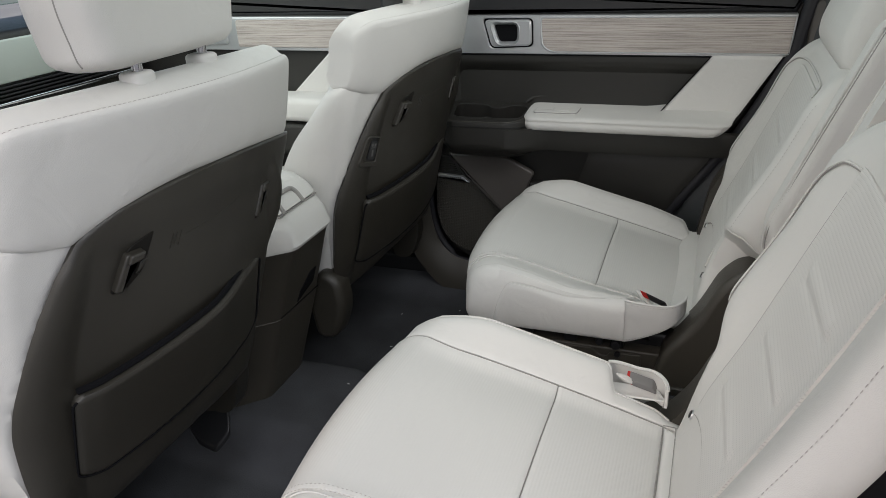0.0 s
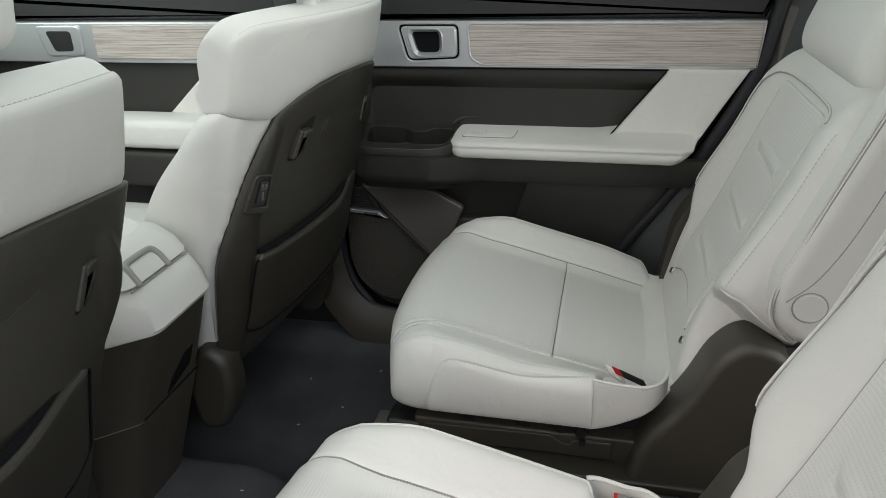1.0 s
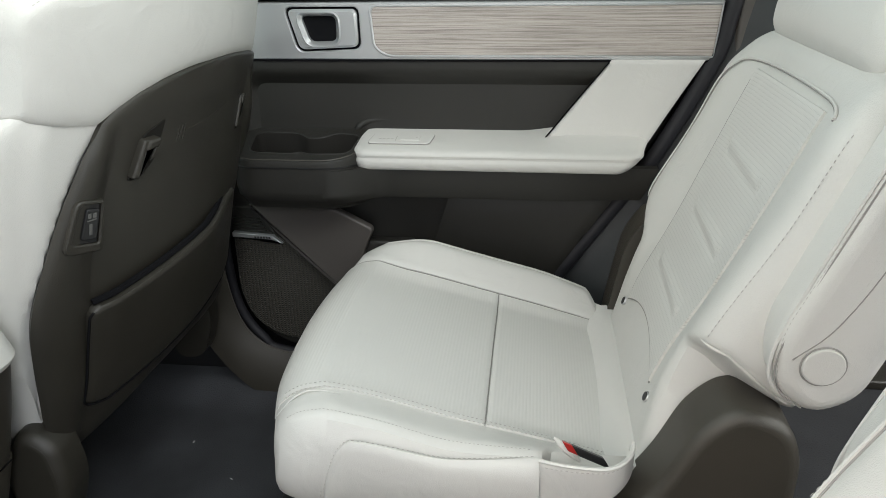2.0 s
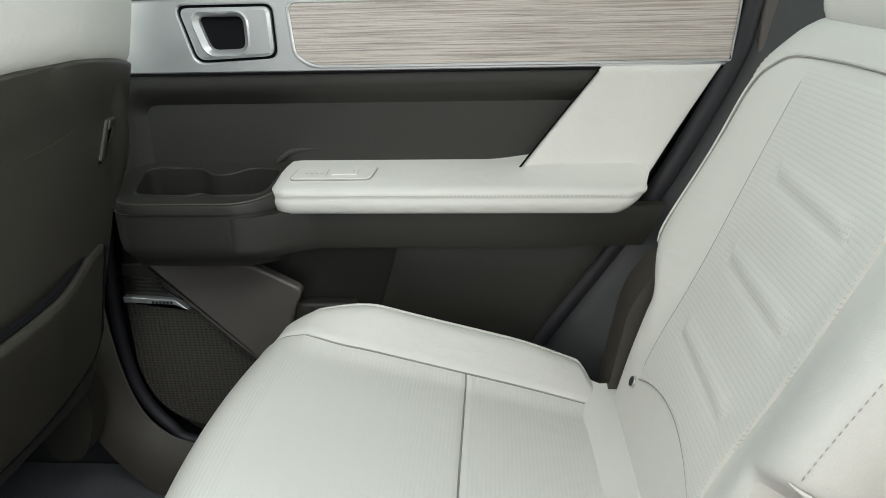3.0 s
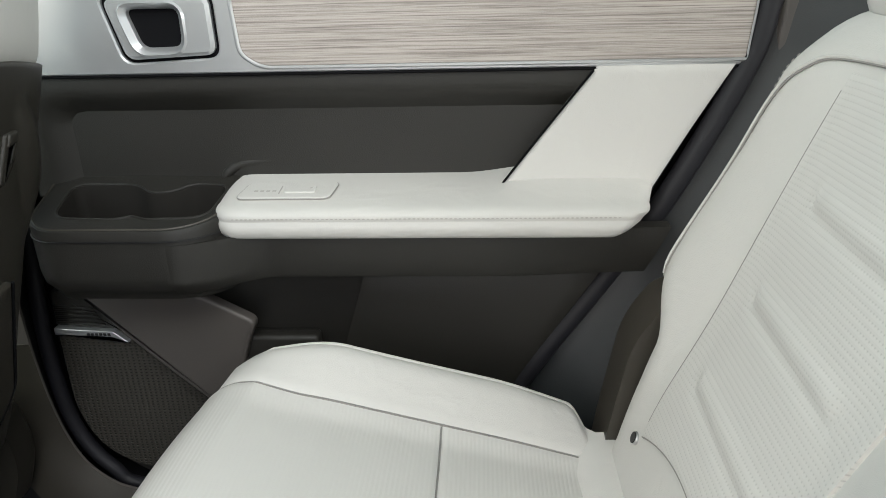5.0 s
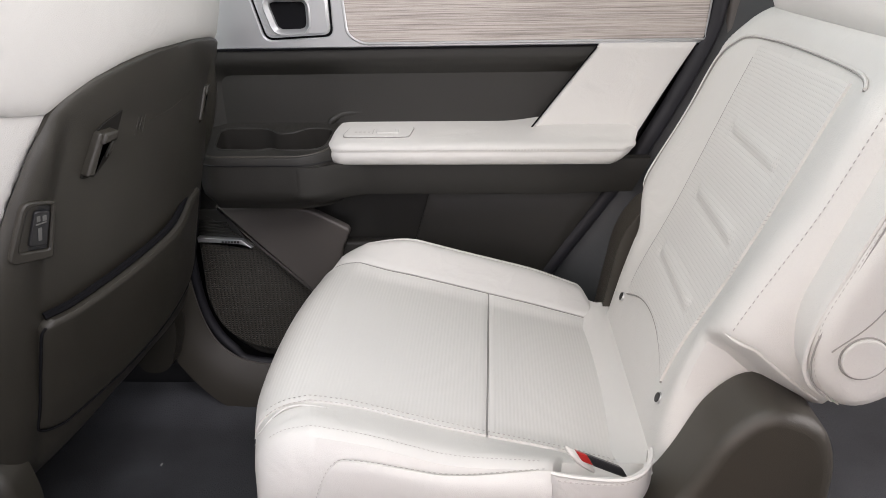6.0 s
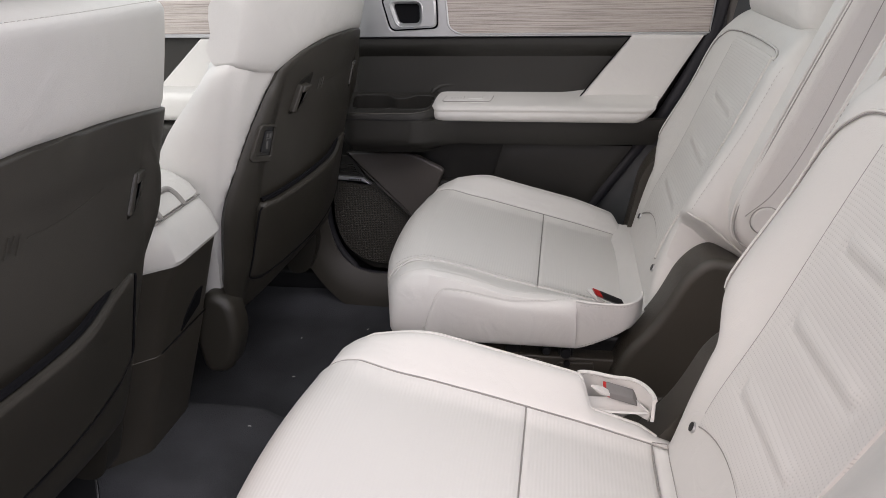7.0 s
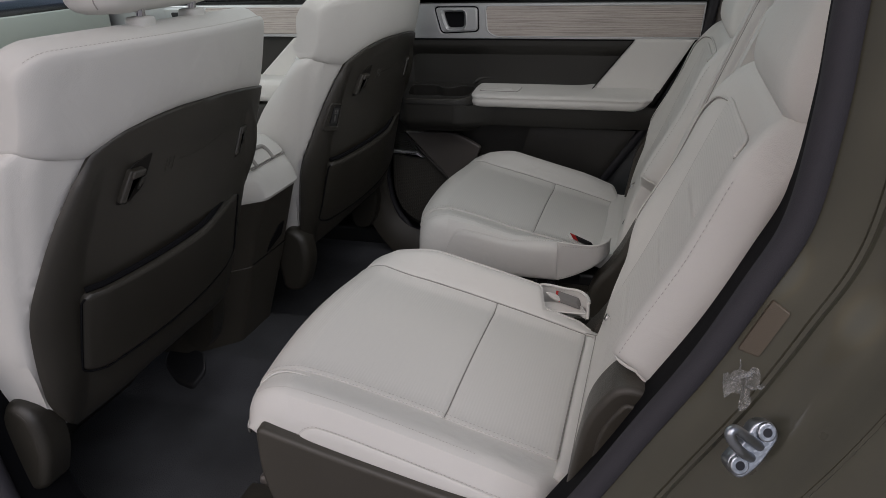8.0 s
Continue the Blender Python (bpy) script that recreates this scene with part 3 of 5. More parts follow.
    part("well", (cv, cf), hollow_shade, tray, "tray hollow, coloured dark for its shade")
    part("well_lip", tube([(u, v, top_z(v) + 0.0004) for u, v in shrink(rim_well, -0.002)], 0.0016, 6, closed=True), door_plastic, tray)
    # Lighter cord painted as the highlight along the tray rim.
    part("rim_highlight", tube([(u, v, top_z(v) - 0.0006) for u, v in shrink(o, 0.0045)[4:-2]], 0.0015, 6), plastic_lit, tray)
    part("tray_seam", tube([(u, v - 0.0005, 0.517) for u, v in tray_out(0.517)[6:-1]], 0.0011, 5), plastic_black, tray)

    def band(a, b):
        x = -0.312 + (0.215 + 0.312) * a
        run = smooth01((x + 0.305) / 0.115)
        zb = 0.4400 + 0.008 * run
        z = zb + (0.512 - zb) * b
        x += (z - 0.42) * 0.42 * smooth01((x - 0.05) / 0.16)
        y = 0.4172 + 0.0378 * run + 0.014 * smooth01((x - 0.05) / 0.2) + 0.0025 * (1 - smooth01((x + 0.312) / 0.02))
        y += run * (0.012 * (1 - b) ** 2 + 0.055 * (1 - smooth01(b / 0.12)) ** 2) + (1 - run) * 0.018 * (1 - smooth01((z - 0.438) / 0.03))
        return (x, y, z)
    part("lower_band", sheet(band, 80, 30, 0.02, out=(0, -1, 0)), door_plastic, ob)

    # map pocket, speaker and lower trim
    flap = fillet([(-0.480, 0.414), (-0.312, 0.422), (-0.234, 0.384), (-0.252, 0.347), (-0.264, 0.305), (-0.290, 0.225), (-0.338, 0.266), (-0.412, 0.337)], [0.004, 0.03, 0.012, 0.04, 0.03, 0.01, 0.03, 0.06], 6)
    part("map_pocket", slab(flap, lambda u, v, h: (u, DOOR_Y - h - 0.14 * (u + 0.48) + 0.10 * (0.41 - v), v), 0.016, 0.0, 0.005, 4), plastic_grey, ob, "dark grey map pocket flap")
    grille = fillet([(-0.525, 0.346), (-0.528, 0.22), (-0.505, 0.155), (-0.45, 0.118), (-0.30, 0.110), (-0.28, 0.25), (-0.44, 0.346)], [0.004, 0.03, 0.04, 0.04, 0.01, 0.01, 0.01])
    part("speaker_grille", slab(grille, door_put, -0.002, -0.02, 0.003), grille_mat, ob, "perforated dark speaker grille")
    upper = fillet([(-0.522, 0.402), (-0.525, 0.352), (-0.438, 0.345), (-0.475, 0.402)], 0.003)
    g2 = part("speaker_top", slab(upper, door_put, -0.003, -0.02, 0.002), door_plastic, ob)
    for k in range(5):
        z = 0.357 + 0.006 * k
        part("rib", tube([(-0.521, DOOR_Y + 0.001, z), (-0.456 - 0.003 * k, DOOR_Y + 0.001, z - 0.003)], 0.0016, 5), door_plastic, g2)
    bar = fillet([(-0.524, 0.3515), (-0.444, 0.3465), (-0.425, 0.3305), (-0.4315, 0.3305), (-0.446, 0.338), (-0.524, 0.3415)], [0.001, 0.002, 0.001, 0.001, 0.002, 0.001], 3)
    bb = part("speaker_badge_bar", slab(bar, door_put, 0.006, -0.006, 0.0012), silver, ob, "slim silver bar with dark lettering bars")
    for k in range(6):
        part("mark", slab(rounded_rect(-0.480 + 0.0056 * k, -0.476 + 0.0056 * k, 0.3405, 0.3445, 0.0005, 2), door_put, 0.0064, 0.004, 0.0002), plastic_black, bb)
    def lower(a, b):
        lo = Vector((-0.175, 0.20)).lerp(Vector((0.045, 0.20)), a)
        hi = Vector((-0.100, 0.440)).lerp(Vector((0.190, 0.440)), a)
        p = lo.lerp(hi, b)
        return (p.x, DOOR_Y - 0.010, p.y)
    part("lower_panel", sheet(lower, 20, 12, 0.02, 0.004, 0.008, out=(0, -1, 0)), door_plastic, ob)
    part("pocket_lip", block(-0.262, -0.165, 0.505, 0.53, 0.30, 0.352, 0.006), door_plastic, ob)

    # sill of the window with its pane
    part("window_sill", slab(fillet([(-0.482, 0.772), (0.335, 0.772), (0.36, 0.835), (-0.470, 0.835)], 0.004), door_put, -0.004, -0.09, 0.012), plastic_black, ob, "black window sill trim")
    pane = part("window_pane", slab([(-0.47, 0.83), (0.36, 0.83), (0.42, 1.17), (-0.42, 1.17)], lambda u, v, h: (u, DOOR_Y + 0.05 - h - (v - 0.83) * 0.22, v), 0.002, -0.002, 0.0005), glass, ob, "green tinted pane")
    pane.visible_shadow = False
    return ob


far_rear_door()


def far_front_door():
    ob = thing("front_passenger_door", "front car door with wood strip, silver trim and cream armrest", "car door")
    part("carrier", slab(fillet([(-1.50, 0.10), (-0.70, 0.10), (-0.65, 0.30), (-0.63, 0.80), (-1.50, 0.80)], 0.03), door_put, -0.012, -0.07, 0.006), door_plastic, ob)
    rim = fillet([(-1.46, 0.681), (-0.655, 0.681), (-0.65, 0.771), (-1.46, 0.771)], 0.006)
    rim_in = fillet([(-1.10, 0.690), (-0.665, 0.690), (-0.660, 0.764), (-1.10, 0.764)], 0.008)
    part("strip_rim", slab(rim, door_put, 0.008, -0.03, 0.003), silver, ob, "satin silver plate")
    part("wood_strip", slab(rim_in, door_put, 0.0105, 0.0, 0.002), wood, ob, "pale streaked open-pore wood")
    bez = fillet([(-1.23, 0.694), (-1.13, 0.697), (-1.13, 0.765), (-1.25, 0.765)], 0.013)
    h = part("door_handle", slab(bez, door_put, 0.014, 0.0, 0.004), silver, ob, "satin silver door handle")
    # Raised black patch painted as the shaded grip hollow.
    part("grip_bowl", slab(fillet([(-1.205, 0.706), (-1.155, 0.707), (-1.155, 0.752), (-1.222, 0.752)], 0.009), door_put, 0.0150, 0.01, 0.001), plastic_black, h)
    part("wedge_panel", slab(fillet([(-0.948, 0.560), (-0.66, 0.56), (-0.66, 0.679), (-0.815, 0.679)], 0.004), door_put, 0.004, -0.02, 0.006), leather, ob, "cream leather wedge")
    part("armrest", block(-1.30, -0.665, 0.43, 0.54, 0.503, 0.569, 0.018), leather, ob, "padded cream leather armrest")
    part("lower_band", block(-1.42, -0.67, 0.45, 0.54, 0.40, 0.499, 0.02), door_plastic, ob)
    part("window_sill", slab(fillet([(-1.5, 0.772), (-0.64, 0.772), (-0.63, 0.835), (-1.5, 0.835)], 0.004), door_put, -0.004, -0.09, 0.012), plastic_black, ob)
    pane = part("window_pane", slab([(-1.45, 0.83), (-0.63, 0.83), (-0.60, 1.17), (-1.05, 1.17)], lambda u, v, hh: (u, DOOR_Y + 0.05 - hh - (v - 0.83) * 0.22, v), 0.002, -0.002, 0.0005), glass, ob, "green tinted pane")
    pane.visible_shadow = False
    return ob


far_front_door()


def far_pillar():
    """Sill trim that sweeps up into the centre pillar, with the rubber seal round the door opening."""
    ob = thing("trim", "dark sill trim sweeping up into the door pillar", "trim", kind="structure")
    path = spline([(0.25, 0.045, 0), (-0.10, 0.045, 0), (-0.36, 0.045, 0), (-0.46, 0.052, 0), (-0.525, 0.085, 0), (-0.570, 0.15, 0), (-0.590, 0.26, 0), (-0.590, 0.45, 0), (-0.575, 0.68, 0), (-0.56, 0.84, 0)], 8)
    m = len(path)

    def F(a, b):
        p = path[min(int(a * (m - 1) + 0.5), m - 1)]
        q = path[min(int(a * (m - 1) + 0.5) + 1, m - 1)]
        o = path[max(int(a * (m - 1) + 0.5) - 1, 0)]
        t = (q - o).normalized()
        n = Vector((t.y, -t.x, 0))
        ang = b * math.pi / 2
        off = -0.055 + 0.085 * math.sin(ang)
        y = 0.50 + 0.05 * (1 - math.cos(ang))
        c = p - n * off
        return (c.x, y - 0.012 * smooth01((p.y - 0.1) / 0.3), c.y)
    part("sill_trim", sheet(F, m - 1, 12, 0.004, out=(0.3, -1, 0.6)), plastic_grey, ob, "dark grey plastic sill trim")
    def kick(a, b):
        c = Vector(F(0.10 + 0.62 * a, 0.0))
        k = smooth01((c.z - 0.02) / 0.25)
        foot = Vector((c.x - 0.11 * k, 0.470 + 0.02 * k, max(0.016, c.z - 0.13 * (1 - k))))
        q = c.lerp(foot, b)
        return (q.x, q.y - 0.006 * math.sin(math.pi * b), q.z)
    part("kick_panel", sheet(kick, 72, 14, 0.004, out=(0.3, -1, 0.6)), plastic_lit, ob, "dark grey plastic kick panel")
    part("kick_plate", block(-0.484, -0.30, 0.500, 0.512, 0.012, 0.046, 0.003), plastic_grey, ob)
    part("pillar", block(-0.645, -0.565, 0.505, 0.60, 0.10, 1.2, 0.015), plastic_black, ob, "black door pillar cover")
    seal = spline([(-0.10, 0.533, 0.082), (-0.43, 0.533, 0.084), (-0.495, 0.533, 0.118), (-0.535, 0.533, 0.19), (-0.546, 0.533, 0.30), (-0.538, 0.533, 0.42), (-0.520, 0.533, 0.55), (-0.506, 0.533, 0.70), (-0.495, 0.533, 0.82)], 8)
    part("door_seal", tube(seal, 0.010, 10), rubber, ob, "black rubber door seal")
    rear = spline([(0.370, 0.531, 0.86), (0.348, 0.529, 0.745), (0.331, 0.528, 0.676), (0.258, 0.527, 0.525), (0.177, 0.527, 0.40), (0.097, 0.527, 0.28), (0.03, 0.531, 0.15)], 8)
    part("door_seal", tube(rear, 0.0130, 12), rubber, ob, "black rubber door seal")

    def quarter(a, b):
        p = rear[min(int(a * (len(rear) - 1)), len(rear) - 1)]
        return (p.x + 0.006 + 0.20 * b, 0.537 - 0.06 * smooth01(b / 0.55), p.z - 0.05 * b)
    part("quarter_trim", sheet(quarter, 40, 16, 0.004, out=(-0.5, -1, 0.2)), quarter_mat, ob, "dark grey quarter trim")
    return ob


far_pillar()


# ---------------------------------------------------------------- second row seat
REC_S, REC_C = math.sin(radians(21.5)), math.cos(radians(21.5))


def rear_seat(yc, sg, label, reach=0.0):
    """A captain's chair; v runs from the inboard side (minus) to the outboard side, and sg turns it into y."""
    ob = thing("rear_seat", label, "car seat", "second row seats")
    out_y = lambda k: (0, k * sg, 0)

    def hw(x, v=1.0):
        if v < 0:       # the inboard side is cut in for the belt pouch
            return 0.240 - 0.038 * smooth01((x - 0.066) / 0.016) - 0.008 * smooth01((x - 0.140) / 0.030)
        return 0.240 - (0.044 if reach == 0 else 0.026) * smooth01((x - 0.140) / 0.030)

    def vb(x):
        return 0.168 + 0.014 * smooth01((-x - 0.14) / 0.11)

    X0, X1 = -0.268, 0.205

    def zt(x, v):
        w = hw(x, v)
        z = 0.324 - 0.26 * x - 0.35 * max(0.0, -x - 0.20) ** 1.0
        lift = 0.050 if v * sg > 0 else 0.014 + (0.030 * smooth01((x + 0.06) / 0.16) if reach == 0 else 0.0)
        z += lift * smooth01((abs(v) - 0.135) / 0.115) * smooth01((x + 0.27) / 0.16) * (1 - 0.3 * smooth01((x - 0.05) / 0.15))
        z += 0.006 * (1 - (v / 0.16) ** 2 if abs(v) < 0.16 else 0)
        r = 0.030
        e = abs(v) - (w - r)
        if e > 0:
            z -= r - math.sqrt(max(0.0, r * r - e * e))
        return z - 1.0 * end_inset(x - X0, 0.050)

    def P(x, v, z):
        bow = 0.020 * (min(abs(v), 0.24) / 0.24) ** 2 - 0.010
        return (x + (bow - reach + (0.012 if reach == 0 else 0.0) * smooth01((-v - 0.12) / 0.12)) * smooth01((-x - 0.02) / 0.20), yc + sg * v, z)

    loops = []
    for k in range(75):
        x = X0 + (X1 - X0) * (k / 74) ** 1.15
        w, wn = hw(x) - 0.35 * end_inset(x - X0, 0.050), hw(x, -1) - 0.35 * end_inset(x - X0, 0.050)
        zb = 0.252 + 0.2 * end_inset(x - X0, 0.050) + (0.0 if reach == 0 else 0.050 * (1 - smooth01((x - X0) / 0.11))) + (0.055 if reach == 0 else 0.0) * smooth01((x - 0.075) / 0.10)
        lp = [P(x, (w if q > 0 else wn) * q, zt(x, hw(x, q) * q) - 0.003) for q in np.linspace(-1, 1, 49)]

        def flank(w, zs):
            return [(w + 0.006 * math.sin(math.pi * q), zs + (zb - zs) * q) for q in (0.15, 0.3, 0.5, 0.7, 0.85, 0.95)]
        lp += [P(x, a, z) for a, z in flank(w, lp[-1][2])] + [P(x, w - 0.006, zb - 0.003), P(x, 0, zb - 0.003), P(x, -wn + 0.006, zb - 0.003)] + [P(x, -a, z) for a, z in reversed(flank(wn, lp[0][2]))]
        loops.append(lp)
    cushion = part("cushion", loft(loops), leather, ob, "cream leather seat cushion")

    def span(x0, x1, lo, hi):
        return lambda a, b: (lambda x: P(x, lo(x) + (hi(x) - lo(x)) * b, zt(x, lo(x) + (hi(x) - lo(x)) * b)))(x0 + (x1 - x0) * a)

    g = 0.0012
    part("front_insert", sheet(span(-0.2675, -g, lambda x: -vb(x) + g, lambda x: vb(x) - g), 60, 64, 0.004, 0.0018, 0.007, (0, 0, 1)), leather_perf_seat, cushion, "perforated cream leather insert")
    part("rear_insert", sheet(span(g, 0.158 - g, lambda x: -vb(x) + g, lambda x: vb(x) - g), 40, 64, 0.004, 0.0018, 0.007, (0, 0, 1)), leather_perf_seat, cushion, "perforated cream leather insert")
    ends = [-hw(0.19, -1) + 0.010, hw(0.19) - 0.010]
    ends[1 if sg > 0 else 0] = sg * (vb(0.158) - 0.002)
    part("rear_strip", sheet(span(0.158 + g, 0.190, lambda x: ends[0], lambda x: ends[1]), 16, 50, 0.006, 0.0100, 0.015, (0, 0, 1)), leather, cushion, "padded cream leather roll")
    edge = lambda x: hw(x, sg) - 0.0045
    s = sg
    part("bolster", sheet(span(-0.245, 0.186, lambda x: s * (vb(x) + g) if s > 0 else -edge(x), lambda x: edge(x) if s > 0 else -(vb(x) + g)), 64, 14, 0.004, 0.0018, 0.007, (0, 0, 1)), leather, cushion)
    rim = [P(x, s * (hw(x, s) - 0.010), zt(x, s * (hw(x, s) - 0.010)) + 0.0022) for x in np.linspace(-0.250, 0.165, 110)]
    part("piping", tube(rim, 0.0022, 6), leather, cushion)
    # The last line is crease shade at the backrest foot, drawn as a cord.
    for x, e, up, rad in ((0.0, vb(0.0) - 0.002, -0.0002, 0.0007), (0.158, vb(0.158) - 0.002, 0.0014, 0.0010), (0.1760, vb(0.158) - 0.004, 0.0098, 0.0010)):
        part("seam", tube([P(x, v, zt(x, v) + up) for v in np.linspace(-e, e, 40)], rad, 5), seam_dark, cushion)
    part("seam", tube([P(x, sg * (vb(0.158) + 0.3 * (x - 0.158)), zt(x, sg * vb(0.158)) + 0.0030) for x in np.linspace(0.158, 0.178, 8)], 0.0008, 5), seam_dark, cushion)
    lines = []
    for s in (-1, 1):
        if s * sg > 0:
            part("seam", tube([P(x, s * vb(x), zt(x, s * vb(x)) - 0.0008) for x in np.linspace(-0.26, 0.157, 60)], 0.0009, 5), seam_dark, cushion)
        for off in ((0.0045, -0.0055) if s * sg < 0 else ()):
            lines.append([P(x, s * (vb(x) + off), zt(x, s * (vb(x) + off)) + 0.0030) for x in np.linspace(-0.25, 0.15, 80)])
    part("stitching", stitches(lines), thread, cushion, "grey stitched seams", kind="stuff")

    # side pads with their seam
    for s, x1 in ((-1, 0.066), (1, 0.160)):
        def padF(a, b):
            x = -0.205 + (x1 + 0.205) * a
            rim = zt(x, s * hw(x, s))
            top = rim + (0.002 + 0.075 * (x + 0.205) if reach == 0 and s < 0 else -0.010) - 0.075 * (1 - min(1.0, a / 0.16)) ** 2.2
            z = 0.256 + (top - 0.256) * b
            e = min(max(0.0, z - rim), 0.026)
            return P(x, s * (hw(x, s) + 0.0045 + 0.004 * math.sin(math.pi * b) - 0.03 + math.sqrt(0.0009 - e * e)), z)
        part("side_pad", sheet(padF, 50, 16, 0.004, 0.0018, 0.006, out_y(s)), leather, cushion)
        ln = [Vector(padF(q, 1.0)) + Vector((0, s * sg * 0.002, 0.004)) for q in np.linspace(0.0, 1, 70)]
        ln = [Vector(padF(0, q)) + Vector((-0.004, s * sg * 0.0015, 0)) for q in np.linspace(0, 1, 10)] + ln
        part("stitching", stitches([ln]), thread, cushion, kind="stuff")
    # second row of fine stitches that follows the border towards the front corner
    for off in (0.020,):
        ln = [P(x, -sg * (hw(x, -sg) - off), zt(x, -sg * (hw(x, -sg) - off)) - 0.0016) for x in np.linspace(-0.246, 0.060, 90)]
        part("stitching", stitches([ln], 0.0026, 0.0022, 0.0004), thread, cushion, kind="stuff")
    # the cover pulls into a small tuck where the border meets the front edge
    tuck = spline([P(-0.262, -sg * 0.196, zt(-0.262, -sg * 0.196) - 0.0005), P(-0.238, -sg * 0.190, zt(-0.238, -sg * 0.190) - 0.0008), P(-0.214, -sg * 0.183, zt(-0.214, -sg * 0.183) - 0.001), P(-0.18, -sg * 0.1815, zt(-0.18, -sg * 0.1815) - 0.0016)], 8)
    part("tuck", tube(tuck, [0.0005 + 0.0010 * math.sin(math.pi * k / (len(tuck) - 1)) for k in range(len(tuck))], 6), leather, cushion)

    # belt pocket and buckle on the inboard side
    def pouch(a, b):
        a = math.sin(math.pi / 2 * a)
        x = 0.065 + (0.095 if reach else 0.106) * a
        lo = 0.254 + 0.058 * a ** 1.25
        hi = 0.342 + 0.002 * a
        v = 0.2425 + (0.004 + 0.006 * b) * math.sin(math.pi * min(a / 1.2, 1.0)) ** 0.8
        v = 0.204 + (v - 0.204) * math.sqrt(max(0.0, 1 - max(0.0, (a - 0.60) / 0.40) ** 2.2))
        v -= (0.019 if reach else 0.0) * smooth01(a / 0.6)
        return P(x, -v, lo + (hi - lo) * b)
    pc = part("belt_pouch", sheet(pouch, 40, 16, 0.004, 0.0016, 0.006, out_y(-1)), leather, ob, "soft cream leather belt pouch")
    part("pouch_hem", tube([Vector(pouch(q, 1.0)) for q in np.linspace(0, 1, 40)], 0.0024, 6), leather, pc)
    part("stitching", stitches([[Vector(pouch(q, 0.93)) + Vector((0, -sg * 0.0018, 0)) for q in np.linspace(0.04, 0.80, 50)], [Vector(pouch(q, 0.05)) + Vector((0, -sg * 0.0018, 0)) for q in np.linspace(0.04, 0.80, 50)]], 0.003, 0.0026, 0.0005), thread, pc, kind="stuff")
    lining = lambda a, b: P(0.067 + (0.088 if reach else 0.100) * a, -(0.196 + (0.030 if reach else 0.046) * b - 0.030 * b * smooth01((a - 0.8) / 0.2)), 0.316 + 0.002 * a - 0.012 * math.sin(math.pi * b))
    part("pouch_lining", sheet(lining, 20, 10, 0.003, out=(0, 0, 1)), leather, pc)
    fold = [P(0.082 + 0.030 * q, -(0.206 + 0.012 * q), 0.346 - 0.022 * q) for q in np.linspace(0, 1, 12)]
    part("fold", tube(fold, [0.0015 + 0.004 * math.sin(math.pi * k / 11) for k in range(12)], 8), leather, pc)
    tip = lambda u, v, h: P(0.110 + 0.86 * h - 0.40 * v, -((0.218 if reach else 0.227) + u * 0.55 + 0.10 * h), 0.345 - (0.013 if reach else 0.0) - 0.30 * h + 0.72 * v + 0.34 * u)
    bk = part("belt_buckle", slab(rounded_rect(-0.015, 0.015, -0.010, 0.010, 0.004) if reach == 0 else rounded_rect(-0.0115, 0.0115, -0.008, 0.008, 0.003), tip, -0.008, 0.034, 0.003), plastic_black if reach == 0 else clear_grey, ob, "black belt buckle")
    part("release_button", slab(rounded_rect(-0.0140, 0.0140, -0.0092, 0.0092, 0.003) if reach == 0 else rounded_rect(-0.0110, 0.0110, -0.0075, 0.0075, 0.003), tip, -0.0200 if reach == 0 else -0.0125, -0.006, 0.0025), red, bk, "red release button")

    # hinge covers and lower side cover
    cover = fillet([(0.108, 0.176), (0.126, 0.262), (0.176, 0.325), (0.212, 0.410), (0.250, 0.444), (0.303, 0.426), (0.322, 0.382), (0.322, 0.30), (0.268, 0.176)], [0.006, 0.05, 0.08, 0.05, 0.04, 0.04, 0.04, 0.06, 0.01], 7)
    hc = part("hinge_cover", slab(cover, lambda u, v, h: P(u + 0.012, -h, v - 0.010), 0.258, 0.185, 0.014, 6), plastic_lit, ob, "dark brown plastic hinge cover")
    outer = fillet([(0.150, 0.07), (0.176, 0.300), (0.198, 0.425), (0.232, 0.474), (0.272, 0.468), (0.310, 0.42), (0.335, 0.30), (0.335, 0.07)], [0.01, 0.10, 0.05, 0.035, 0.035, 0.06, 0.05, 0.01], 7)
    hc = part("hinge_cover", slab(outer, lambda u, v, h: P(u, h, v), 0.254, 0.185, 0.008, 5), plastic_lit, ob, "dark brown plastic hinge cover")
    part("cover_face", slab(shrink(outer, 0.020), lambda u, v, h: P(u, h, v), 0.2575, 0.25, 0.004, 4), plastic_lit, hc)
    sidec = fillet([(-0.236, 0.334), (-0.10, 0.300), (0.04, 0.270), (0.195, 0.252), (0.195, 0.06), (-0.165, 0.06), (-0.238, 0.24)], [0.016, 0.06, 0.06, 0.004, 0.01, 0.03, 0.05], 6)
    part("side_cover", slab(sidec, lambda u, v, h: P(u, h, v), 0.262, 0.20, 0.007, 5), plastic_lit, ob, "dark brown plastic side cover")

    # slide rails and frame under the cushion
    for v in (-0.20, 0.175):
        ry = lambda d: sorted((yc + sg * (v - d), yc + sg * (v + d)))
        rl = part("slide_rail", block(-0.215, 0.150, *ry(0.020), 0.176, 0.222, 0.004), plastic_lit, ob, "dark plastic covered slide rail")
        face = fillet([(-0.205, 0.184), (-0.195, 0.214), (0.006, 0.219), (0.024, 0.205), (0.036, 0.205), (0.042, 0.214), (0.100, 0.216), (0.100, 0.184)], 0.004, 4)
        for q in (-1, 1):
            part("rail_panel", slab(face, lambda a, b, h: (a, yc + sg * v + q * h, b), 0.0235, 0.015, 0.002), plastic_lit, rl)
